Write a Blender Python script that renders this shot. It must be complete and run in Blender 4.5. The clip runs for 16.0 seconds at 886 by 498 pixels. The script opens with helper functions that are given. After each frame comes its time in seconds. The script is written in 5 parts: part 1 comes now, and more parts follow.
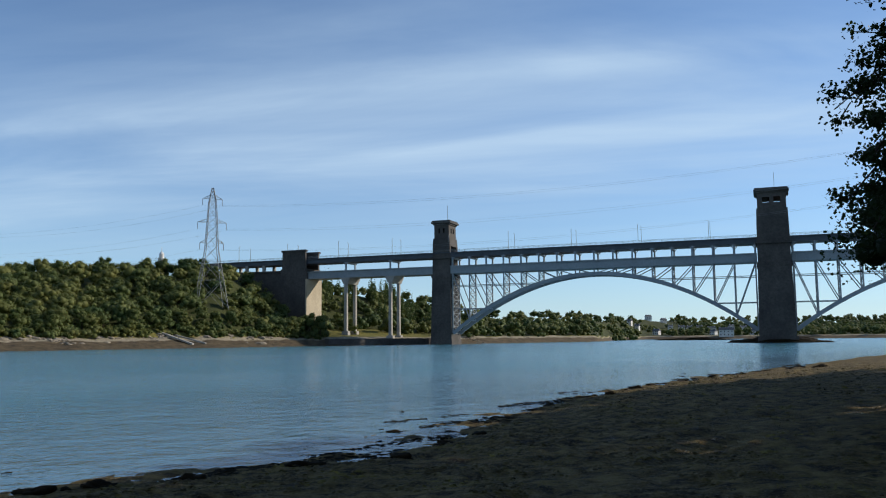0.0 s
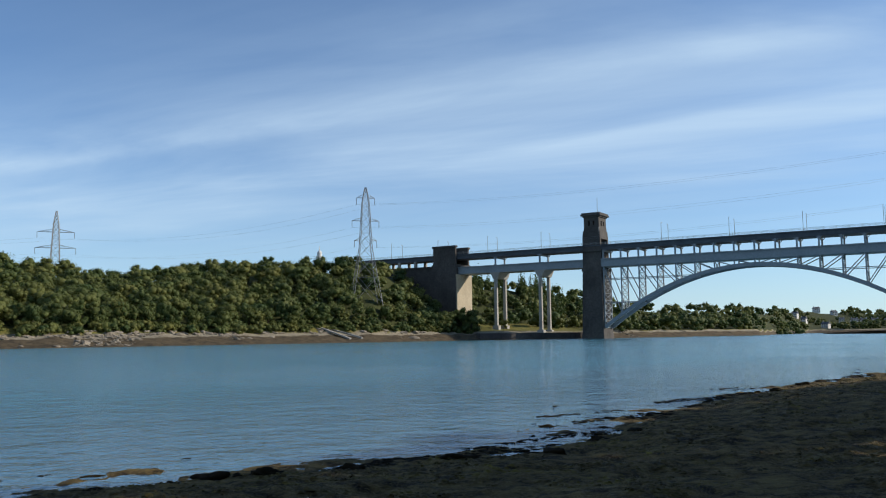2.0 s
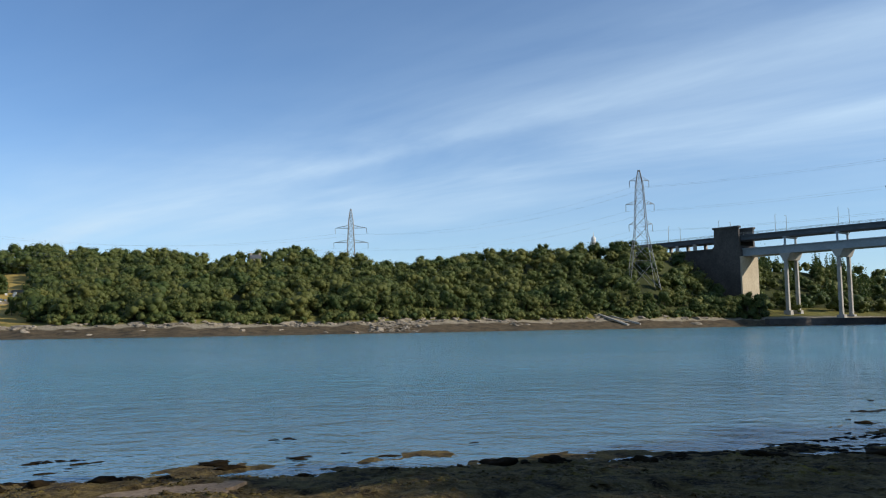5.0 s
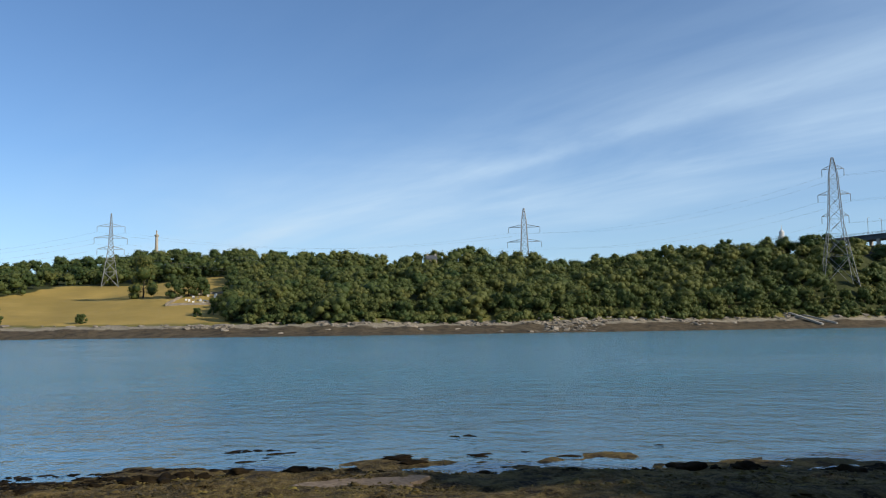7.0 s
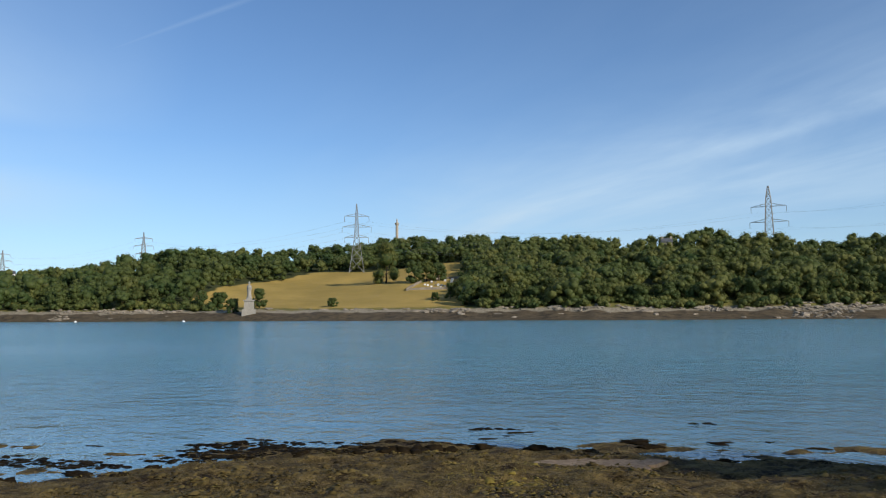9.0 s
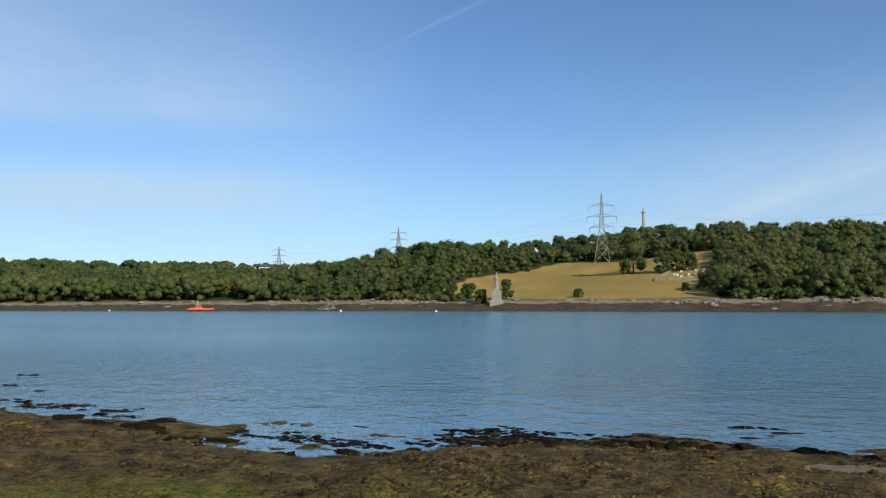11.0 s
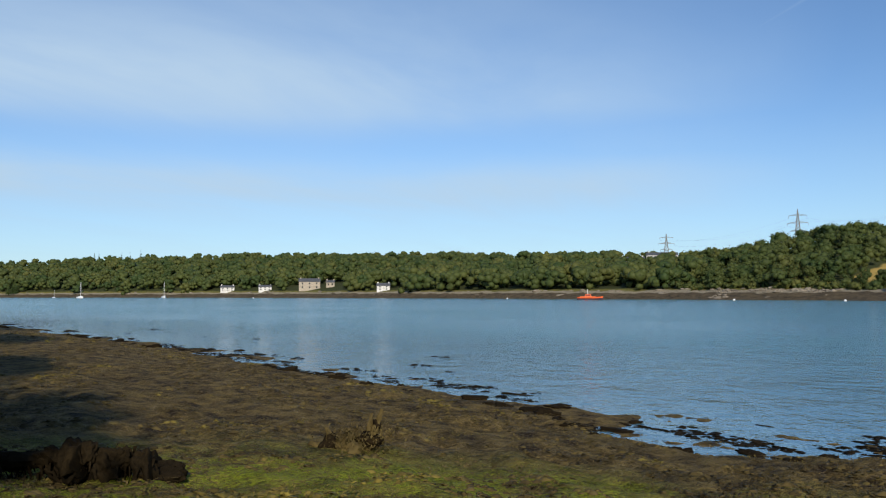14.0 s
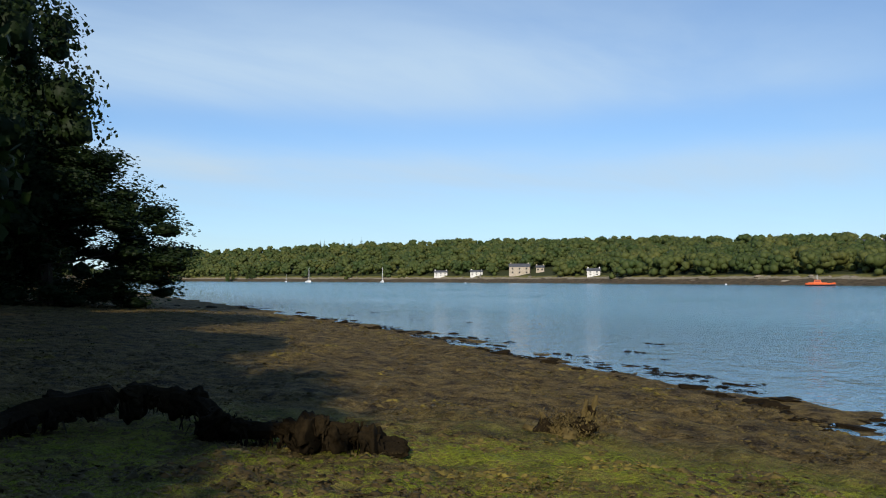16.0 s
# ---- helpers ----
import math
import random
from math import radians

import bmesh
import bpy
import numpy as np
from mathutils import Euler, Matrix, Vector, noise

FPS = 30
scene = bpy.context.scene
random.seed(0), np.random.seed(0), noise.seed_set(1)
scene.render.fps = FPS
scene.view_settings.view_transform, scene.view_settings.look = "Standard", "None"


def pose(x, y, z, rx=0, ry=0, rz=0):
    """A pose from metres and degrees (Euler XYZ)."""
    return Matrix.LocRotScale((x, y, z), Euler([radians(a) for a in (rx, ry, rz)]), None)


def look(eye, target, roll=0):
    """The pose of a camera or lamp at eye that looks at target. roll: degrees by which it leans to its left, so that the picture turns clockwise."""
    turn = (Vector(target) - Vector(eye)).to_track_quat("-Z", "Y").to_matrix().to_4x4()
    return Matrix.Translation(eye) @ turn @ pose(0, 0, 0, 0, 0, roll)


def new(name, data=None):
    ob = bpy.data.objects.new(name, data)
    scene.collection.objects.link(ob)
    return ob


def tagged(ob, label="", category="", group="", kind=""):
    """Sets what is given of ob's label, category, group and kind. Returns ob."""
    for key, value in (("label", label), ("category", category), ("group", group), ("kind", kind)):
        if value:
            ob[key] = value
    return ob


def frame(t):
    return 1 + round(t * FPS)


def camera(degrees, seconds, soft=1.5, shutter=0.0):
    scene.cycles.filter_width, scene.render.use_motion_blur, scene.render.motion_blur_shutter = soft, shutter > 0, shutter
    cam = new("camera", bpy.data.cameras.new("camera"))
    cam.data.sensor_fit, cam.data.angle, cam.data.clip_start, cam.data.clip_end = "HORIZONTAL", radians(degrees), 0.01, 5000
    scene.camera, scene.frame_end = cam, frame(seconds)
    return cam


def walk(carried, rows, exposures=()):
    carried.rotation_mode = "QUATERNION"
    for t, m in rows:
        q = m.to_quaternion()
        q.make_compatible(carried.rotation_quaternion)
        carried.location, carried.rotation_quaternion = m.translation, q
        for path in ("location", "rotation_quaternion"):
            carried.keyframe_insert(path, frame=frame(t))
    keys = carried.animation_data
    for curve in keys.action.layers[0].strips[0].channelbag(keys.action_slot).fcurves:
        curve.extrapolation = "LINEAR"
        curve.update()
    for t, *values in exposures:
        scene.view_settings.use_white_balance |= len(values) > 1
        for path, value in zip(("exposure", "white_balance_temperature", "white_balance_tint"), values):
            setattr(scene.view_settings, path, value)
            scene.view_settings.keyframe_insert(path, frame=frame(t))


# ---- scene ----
cam = camera(56.0, 16.0, soft=1.1)
# seconds, x, y, z, yaw, pitch, roll
ROWS = [
    (0.0, -0.000, 0.000, 2.811, -0.00, 6.15, 0.48),
    (0.5, 0.006, -0.021, 2.798, 2.17, 6.20, 0.53),
    (1.0, 0.014, -0.038, 2.801, 4.56, 6.15, 0.53),
    (1.5, 0.011, -0.031, 2.808, 7.16, 6.02, 0.61),
    (2.0, 0.003, 0.015, 2.818, 10.29, 5.86, 0.62),
    (2.5, -0.019, 0.091, 2.827, 13.26, 5.73, 0.66),
    (3.0, -0.074, 0.195, 2.820, 16.45, 5.58, 0.75),
    (3.5, -0.137, 0.329, 2.807, 19.49, 5.50, 0.87),
    (4.0, -0.210, 0.457, 2.808, 22.74, 5.38, 0.83),
    (4.2, -0.240, 0.496, 2.807, 24.06, 5.32, 0.77),
    (6.3, -0.527, 0.754, 2.775, 36.68, 5.29, 0.94),
    (6.5, -0.536, 0.758, 2.775, 37.87, 5.34, 0.88),
    (7.0, -0.504, 0.710, 2.767, 40.98, 5.26, 0.75),
    (7.5, -0.428, 0.604, 2.777, 44.32, 5.03, 0.68),
    (8.0, -0.316, 0.482, 2.787, 48.46, 4.78, 0.53),
    (8.5, -0.211, 0.364, 2.790, 52.48, 4.55, 0.45),
    (9.0, -0.123, 0.290, 2.791, 56.82, 4.34, 0.36),
    (9.2, -0.109, 0.271, 2.788, 58.44, 4.28, 0.38),
    (11.3, -0.250, 0.269, 2.800, 76.16, 3.70, 0.16),
    (11.5, -0.275, 0.279, 2.805, 77.91, 3.66, 0.17),
    (12.0, -0.355, 0.308, 2.809, 82.46, 3.60, 0.20),
    (12.5, -0.443, 0.299, 2.805, 86.66, 3.52, 0.27),
    (13.0, -0.519, 0.276, 2.804, 91.09, 3.38, 0.38),
    (13.5, -0.578, 0.260, 2.811, 95.25, 3.21, 0.28),
    (14.0, -0.604, 0.245, 2.807, 99.75, 3.06, 0.15),
    (14.5, -0.617, 0.226, 2.801, 103.90, 2.92, 0.07),
    (15.0, -0.623, 0.207, 2.801, 108.24, 2.69, 0.04),
    (15.5, -0.621, 0.194, 2.802, 111.47, 2.39, -0.01),
    (16.0, -0.617, 0.187, 2.802, 114.08, 2.06, 0.00),
]
walk(cam, [(t, pose(x, y, z, 90 + pitch, roll, yaw)) for t, x, y, z, yaw, pitch, roll in ROWS],
     exposures=((0.0, 0.0), (2.0, 0.05), (4.0, 0.12), (6.5, 0.08), (8.5, 0.0), (11.5, -0.09), (14.0, -0.15), (16.0, -0.07)))


# ---- light ----
SUN_AZ, SUN_EL = -75.0, 25.0      # degrees, counter-clockwise from +y; height


def toward(az, r=1.0, z=0.0):
    """The point r metres away in the direction az, counter-clockwise from +y."""
    a = radians(az)
    return Vector((-math.sin(a) * r, math.cos(a) * r, z))


sun_data = bpy.data.lights.new("sun", "SUN")
sun_data.energy, sun_data.angle, sun_data.color = 5.0, radians(0.55), (1.0, 0.9, 0.76)
sun = new("sun", sun_data)
sun.matrix_world = look(toward(SUN_AZ, 100 * math.cos(radians(SUN_EL)), 100 * math.sin(radians(SUN_EL))), (0, 0, 0))


class Nodes:
    """Short hand for node trees."""

    def __init__(self, tree):
        self.tree = tree
        tree.nodes.clear()

    def add(self, kind, **values):
        n = self.tree.nodes.new(kind)
        for key, value in values.items():
            if key == "op":
                n.operation = value
            elif key == "blend":
                n.blend_type = value
            elif key == "data":
                n.data_type = value
            elif key == "sky":
                n.sky_type = value
            else:
                n.inputs[key.replace("_", " ")].default_value = value
        return n

    def link(self, a, b):
        self.tree.links.new(a, b)

    def math(self, op, a, b=None, clamp=False):
        n = self.tree.nodes.new("ShaderNodeMath")
        n.operation, n.use_clamp = op, clamp
        for i, v in enumerate((a, b)):
            if v is None:
                continue
            if isinstance(v, (int, float)):
                n.inputs[i].default_value = v
            else:
                self.link(v, n.inputs[i])
        return n.outputs[0]

    def mix(self, fac, a, b):
        n = self.tree.nodes.new("ShaderNodeMixRGB")
        for i, v in enumerate((fac, a, b)):
            if isinstance(v, (int, float)):
                n.inputs[i].default_value = v
            elif isinstance(v, tuple):
                n.inputs[i].default_value = (*v, 1)
            else:
                self.link(v, n.inputs[i])
        return n.outputs[0]

    def ramp(self, fac, lo, hi):
        n = self.tree.nodes.new("ShaderNodeMapRange")
        n.inputs["From Min"].default_value, n.inputs["From Max"].default_value = lo, hi
        self.link(fac, n.inputs["Value"])
        return n.outputs[0]

    def noise(self, vector, scale, detail=4.0, rough=0.55, distortion=0.0):
        n = self.tree.nodes.new("ShaderNodeTexNoise")
        n.inputs["Scale"].default_value, n.inputs["Detail"].default_value = scale, detail
        n.inputs["Roughness"].default_value, n.inputs["Distortion"].default_value = rough, distortion
        if vector is not None:
            self.link(vector, n.inputs["Vector"])
        return n.outputs["Fac"]


# sky with thin high cloud in long parallel streaks
world = bpy.data.worlds.new("sky")
scene.world = world
world.use_nodes = True
N = Nodes(world.node_tree)
out = N.add("ShaderNodeOutputWorld")
back = N.add("ShaderNodeBackground", Strength=0.124)
N.link(back.outputs[0], out.inputs[0])
sky = N.tree.nodes.new("ShaderNodeTexSky")
sky.sky_type, sky.sun_disc = "NISHITA", False
sky.sun_elevation, sky.sun_rotation = radians(SUN_EL), radians(-SUN_AZ)
sky.air_density, sky.dust_density, sky.ozone_density = 0.82, 0.12, 3.0
tint = N.tree.nodes.new("ShaderNodeMixRGB")
tint.blend_type = "MULTIPLY"
tint.inputs[0].default_value, tint.inputs[2].default_value = 1.0, (0.86, 1.0, 1.11, 1)
N.link(sky.outputs[0], tint.inputs[1])
clear = tint.outputs[0]
coord = N.add("ShaderNodeTexCoord").outputs["Generated"]
split = N.add("ShaderNodeSeparateXYZ")
N.link(coord, split.inputs[0])
height = N.math("MAXIMUM", N.math("ADD", split.outputs[2], 0.06), 0.02)
plane = N.add("ShaderNodeCombineXYZ")
N.link(N.math("DIVIDE", split.outputs[0], height), plane.inputs[0])
N.link(N.math("DIVIDE", split.outputs[1], height), plane.inputs[1])
turn = N.add("ShaderNodeMapping")
turn.vector_type = "POINT"
turn.inputs["Rotation"].default_value = (0, 0, radians(-78))
N.link(plane.outputs[0], turn.inputs[0])


def stretched(sx, sy, ox=0.0, oy=0.0):
    k = N.add("ShaderNodeMapping")
    k.inputs["Scale"].default_value, k.inputs["Location"].default_value = (sx, sy, 1), (ox, oy, 0)
    N.link(turn.outputs[0], k.inputs[0])
    return k.outputs[0]


aside = N.add("ShaderNodeSeparateXYZ")
N.link(turn.outputs[0], aside.inputs[0])
# where the parallel bands of cirrus lie across their length, with wandering edges
wander = N.math("MULTIPLY", N.math("SUBTRACT", N.noise(stretched(0.5, 0.22, 2.0, 5.0), 1.0, 4.0, 0.6, 0.4), 0.5), 1.1)
across = N.ramp(N.math("ADD", aside.outputs[0], wander), -5.0, 6.0)
bands = N.tree.nodes.new("ShaderNodeValToRGB")
BANDS = ((-5.0, 0.05), (-1.6, 0.08), (-0.8, 0.20), (-0.3, 0.14), (0.2, 0.02), (1.3, 0.10), (1.8, 0.32),
         (2.1, 0.50), (2.4, 0.58), (2.58, 1.0), (2.74, 0.46), (3.1, 0.64), (3.35, 0.70), (3.75, 0.54), (4.3, 0.24), (6.0, 0.12))
LAYERS = ((0.0, 0.20), (0.085, 0.20), (0.112, 0.95), (0.132, 1.0), (0.150, 0.42), (0.166, 0.12), (0.188, 0.20), (0.212, 0.74), (0.255, 0.86), (0.30, 0.52), (0.36, 0.42), (0.45, 0.30))


def profile(node, stops, lo, hi):
    """Cover from pairs of place and amount."""
    node.color_ramp.interpolation = "B_SPLINE"
    e = node.color_ramp.elements
    while len(e) < len(stops):
        e.new(0.5)
    for stop, (u, c) in zip(e, stops):
        stop.position, stop.color = (u - lo) / (hi - lo), (c, c, c, 1)


profile(bands, BANDS, -5.0, 6.0)
N.link(across, bands.inputs[0])
# downstream the cloud lies in level layers
layers = N.tree.nodes.new("ShaderNodeValToRGB")
profile(layers, LAYERS, 0.0, 0.45)
N.link(N.ramp(N.math("ADD", split.outputs[2], N.math("MULTIPLY", wander, 0.035)), 0.0, 0.45), layers.inputs[0])
downstream = N.ramp(aside.outputs[0], 0.3, -1.3)
streak = N.ramp(N.noise(stretched(1.3, 0.22), 1.0, 6.0, 0.56, 0.45), 0.30, 0.72)
tufts = N.ramp(N.noise(stretched(0.8, 0.36, 7.0, 1.0), 1.3, 6.0, 0.56, 0.5), 0.30, 0.66)
grain = N.math("ADD", N.math("MULTIPLY", N.math("MULTIPLY", streak, tufts), 0.95), N.math("ADD", N.math("MULTIPLY", tufts, 0.25), 0.28))
banked = N.math("MULTIPLY", bands.outputs[0], grain, True)
banked = N.math("MULTIPLY", banked, N.math("ADD", N.math("MULTIPLY", N.ramp(split.outputs[2], 0.38, 0.22), 0.48), 0.52))
layered = N.math("MULTIPLY", N.math("MULTIPLY", layers.outputs[0], downstream), N.math("ADD", N.math("MULTIPLY", tufts, 0.55), 0.5), True)
cover = N.math("MAXIMUM", banked, layered)
# one thin vapour trail
trail_n = N.add("ShaderNodeVectorMath", op="DOT_PRODUCT")
trail_n.inputs[1].default_value = (-0.392, 0.920, 0)
trail_s = N.add("ShaderNodeVectorMath", op="DOT_PRODUCT")
trail_s.inputs[1].default_value = (0.920, 0.392, 0)
for k in (trail_n, trail_s):
    N.link(plane.outputs[0], k.inputs[0])
off = N.math("ABSOLUTE", N.math("SUBTRACT", trail_n.outputs["Value"], 1.55))
ends = N.math("ABSOLUTE", N.math("ADD", trail_s.outputs["Value"], 2.0))
trail = N.math("MULTIPLY", N.ramp(off, 0.022, 0.0), N.ramp(ends, 0.48, 0.25))
cover = N.math("MAXIMUM", cover, N.math("MULTIPLY", trail, 0.13))
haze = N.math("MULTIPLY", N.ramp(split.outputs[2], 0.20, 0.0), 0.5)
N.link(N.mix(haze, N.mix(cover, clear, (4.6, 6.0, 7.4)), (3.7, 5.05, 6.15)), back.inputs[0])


# ---- materials ----
def material(name, rough=0.7, metal=0.0, spec=0.3):
    m = bpy.data.materials.new(name)
    m.use_nodes = True
    n = Nodes(m.node_tree)
    o = n.add("ShaderNodeOutputMaterial")
    b = n.add("ShaderNodeBsdfPrincipled", Roughness=rough, Metallic=metal)
    b.inputs["Specular IOR Level"].default_value = spec
    n.link(b.outputs[0], o.inputs[0])
    where = n.add("ShaderNodeNewGeometry").outputs["Position"]
    return m, n, b, where


def bump(n, b, height, strength, distance):
    k = n.add("ShaderNodeBump", Strength=strength, Distance=distance)
    n.link(height, k.inputs["Height"])
    n.link(k.outputs[0], b.inputs["Normal"])


def mottled(name, c1, c2, scale, rough=0.75, metal=0.0, fine=8.0, relief=0.0, spec=0.3, c3=None, wear=1.0):
    """Two or three colours mixed at a coarse and a fine scale."""
    m, n, b, where = material(name, rough, metal, spec)
    coarse = n.ramp(n.noise(where, scale, 5.0, 0.6), 0.32, 0.68)
    small = n.noise(where, scale * fine, 4.0, 0.65)
    col = n.mix(coarse, c1, c2)
    if c3:
        col = n.mix(n.ramp(n.noise(where, scale * 0.37, 3.0), 0.5, 0.68), col, c3)
    dark = n.mix(n.ramp(small, 0.3, 0.7), (1 - 0.45 * wear,) * 3, (1 + 0.25 * wear,) * 3)
    mul = n.tree.nodes.new("ShaderNodeMixRGB")
    mul.blend_type = "MULTIPLY"
    mul.inputs[0].default_value = 1.0
    n.link(col, mul.inputs[1])
    n.link(dark, mul.inputs[2])
    n.link(mul.outputs[0], b.inputs["Base Color"])
    if relief:
        bump(n, b, small, 0.6, relief)
    return m


def foliage(name, c1, c2, c3, scale):
    """Leaves: the tone changes from tree to tree and from clump to clump, and drops on crown cores as painted inner
    shade.
    """
    m, n, b, where = material(name, 0.6, 0.0, 0.25)
    tone = n.add("ShaderNodeAttribute")
    tone.attribute_name = "tone"
    small = n.noise(where, scale, 3.0)
    col = n.mix(tone.outputs["Fac"], c1, c2)
    col = n.mix(n.ramp(small, 0.45, 0.75), col, c3)
    rnd = n.add("ShaderNodeNewGeometry").outputs["Random Per Island"]
    mul = n.tree.nodes.new("ShaderNodeMixRGB")
    mul.blend_type = "MULTIPLY"
    mul.inputs[0].default_value = 1.0
    n.link(col, mul.inputs[1])
    n.link(n.mix(rnd, (0.9, 0.9, 0.9), (1.1, 1.1, 1.08)), mul.inputs[2])
    n.link(mul.outputs[0], b.inputs["Base Color"])
    glow = n.tree.nodes.new("ShaderNodeBsdfTranslucent")
    n.link(mul.outputs[0], glow.inputs[0])
    both = n.tree.nodes.new("ShaderNodeMixShader")
    both.inputs[0].default_value = 0.42
    n.link(b.outputs[0], both.inputs[1])
    n.link(glow.outputs[0], both.inputs[2])
    n.link(both.outputs[0], [k for k in n.tree.nodes if k.type == "OUTPUT_MATERIAL"][0].inputs[0])
    return m


STONE = mottled("tower_stone", (0.060, 0.054, 0.050), (0.092, 0.083, 0.075), 0.12, 0.9, relief=0.15, c3=(0.042, 0.039, 0.037), wear=0.55)
# paler copy of the abutment's stone: sunlight put into the end face colour
SUNLIT_STONE = mottled("sunlit_abutment_stone", (0.42, 0.36, 0.26), (0.34, 0.29, 0.21), 0.12, 0.9, relief=0.15, wear=0.45)
CONCRETE = mottled("concrete", (0.27, 0.255, 0.225), (0.34, 0.325, 0.29), 0.2, 0.85, relief=0.03, wear=0.4)
STEEL = mottled("painted_steel", (0.19, 0.225, 0.25), (0.235, 0.27, 0.295), 0.15, 0.55, relief=0.0, spec=0.4, wear=0.25)
DARK_STEEL = mottled("dark_girder", (0.05, 0.06, 0.075), (0.075, 0.088, 0.105), 0.15, 0.6, wear=0.3)
ZINC = mottled("galvanised_steel", (0.20, 0.21, 0.21), (0.27, 0.28, 0.28), 0.4, 0.6, 0.2)
CABLE = mottled("cable_metal", (0.22, 0.23, 0.25), (0.28, 0.29, 0.3), 0.4, 0.5, 0.5)
BARK = mottled("bark", (0.035, 0.028, 0.02), (0.07, 0.055, 0.04), 2.0, 0.95, relief=0.03)
LEAF = foliage("woodland_leaves", (0.056, 0.090, 0.026), (0.172, 0.172, 0.046), (0.115, 0.140, 0.038), 0.10)
# oak leaves, with the shade of the bank darkened into their colour
SHADED_LEAF = foliage("shaded_oak_leaves", (0.014, 0.028, 0.006), (0.026, 0.045, 0.009), (0.022, 0.038, 0.009), 1.2)
WHITE = mottled("white_render", (0.60, 0.59, 0.56), (0.68, 0.67, 0.64), 0.3, 0.8)
SLATE = mottled("slate_roof", (0.07, 0.075, 0.085), (0.11, 0.115, 0.125), 0.5, 0.6)
HOUSE_STONE = mottled("house_stone", (0.36, 0.31, 0.24), (0.44, 0.38, 0.30), 0.4, 0.9)
PANE, _n, _b, _w = material("dark_pane", 0.08, 0.0, 0.5)
_b.inputs["Base Color"].default_value = (0.02, 0.025, 0.03, 1)
ORANGE = mottled("orange_paint", (0.66, 0.11, 0.025), (0.72, 0.14, 0.04), 0.8, 0.4)
NAVY = mottled("navy_hull_paint", (0.012, 0.016, 0.03), (0.02, 0.024, 0.04), 0.8, 0.4)
HULL_WHITE = mottled("white_hull_paint", (0.74, 0.75, 0.75), (0.8, 0.8, 0.8), 0.8, 0.35)
ROCK = mottled("pale_rock", (0.20, 0.17, 0.13), (0.31, 0.27, 0.21), 0.6, 0.9, relief=0.1, c3=(0.14, 0.12, 0.09))
WEED, _n, _b, _w = material("bladder_wrack", 0.75, 0.0, 0.12)
_isl = _n.add("ShaderNodeNewGeometry").outputs["Random Per Island"]
_c = _n.mix(_n.ramp(_n.noise(_w, 0.8, 5.0, 0.65), 0.36, 0.64), (0.050, 0.037, 0.015), (0.165, 0.125, 0.044))
_c = _n.mix(_n.ramp(_n.noise(_w, 0.45, 3.0), 0.52, 0.68), _c, (0.215, 0.170, 0.036))
_c = _n.mix(_n.math("MULTIPLY", _isl, 0.6), _c, (0.034, 0.024, 0.010))
_n.link(_c, _b.inputs["Base Color"])

# water: rippled, with smoother lanes
WATER, _n, _b, _w = material("sea_water", 0.15, 0.0, 0.5)
_b.inputs["IOR"].default_value = 1.333
_shal = _n.add("ShaderNodeAttribute")
_shal.attribute_name = "shallow"
_shal = _shal.outputs["Fac"]
_lane = _n.noise(_w, 0.018, 3.0)
_n.link(_n.mix(_n.math("MULTIPLY", _shal, 0.6), _n.mix(_lane, (0.062, 0.185, 0.246), (0.080, 0.222, 0.280)), (0.078, 0.145, 0.210)), _b.inputs["Base Color"])
_n.link(_n.math("SUBTRACT", 0.15, _n.math("MULTIPLY", _shal, 0.09)), _b.inputs["Roughness"])
_map = _n.add("ShaderNodeMapping")
_map.inputs["Rotation"].default_value = (0, 0, radians(-47))
_map.inputs["Scale"].default_value = (0.8, 1.0, 1.0)
_n.link(_w, _map.inputs[0])
_wave = _n.math("ADD", _n.math("MULTIPLY", _n.noise(_map.outputs[0], 0.42, 4.0, 0.6), 2.0), _n.math("MULTIPLY", _n.noise(_map.outputs[0], 1.25, 4.0, 0.65), 1.5))
_k = _n.add("ShaderNodeBump", Distance=0.24)
_calm = _n.math("SUBTRACT", 1.0, _n.math("MULTIPLY", _shal, 0.6))
_n.link(_n.math("MULTIPLY", _n.math("ADD", _n.math("MULTIPLY", _n.ramp(_n.noise(_map.outputs[0], 0.03, 3.0), 0.3, 0.7), 0.85), 0.24), _calm), _k.inputs["Strength"])
_n.link(_wave, _k.inputs["Height"])
_n.link(_k.outputs[0], _b.inputs["Normal"])

# beach: wrack, gravel and green weed
BEACH, _n, _b, _w = material("weedy_beach", 0.8, 0.0, 0.08)
_big = _n.noise(_w, 0.33, 4.0, 0.6)
_mid = _n.noise(_w, 2.2, 5.0, 0.65)
_fine = _n.noise(_w, 17.0, 4.0, 0.7)
_c = _n.mix(_n.ramp(_mid, 0.38, 0.62), (0.024, 0.016, 0.007), (0.180, 0.130, 0.046))
_c = _n.mix(_n.math("MULTIPLY", _n.ramp(_fine, 0.52, 0.70), 0.55), _c, (0.30, 0.23, 0.13))
_att = _n.add("ShaderNodeAttribute")
_att.attribute_name = "algae"
_green = _n.math("MULTIPLY", _n.ramp(_n.noise(_w, 0.8, 7.0, 0.75), 0.36, 0.54), _att.outputs["Fac"])
_c = _n.mix(_n.math("MULTIPLY", _green, _n.ramp(_fine, 0.30, 0.62)), _c, (0.235, 0.275, 0.018))
_n.link(_c, _b.inputs["Base Color"])
bump(_n, _b, _n.math("ADD", _fine, _n.math("MULTIPLY", _mid, 2.5)), 1.0, 0.09)

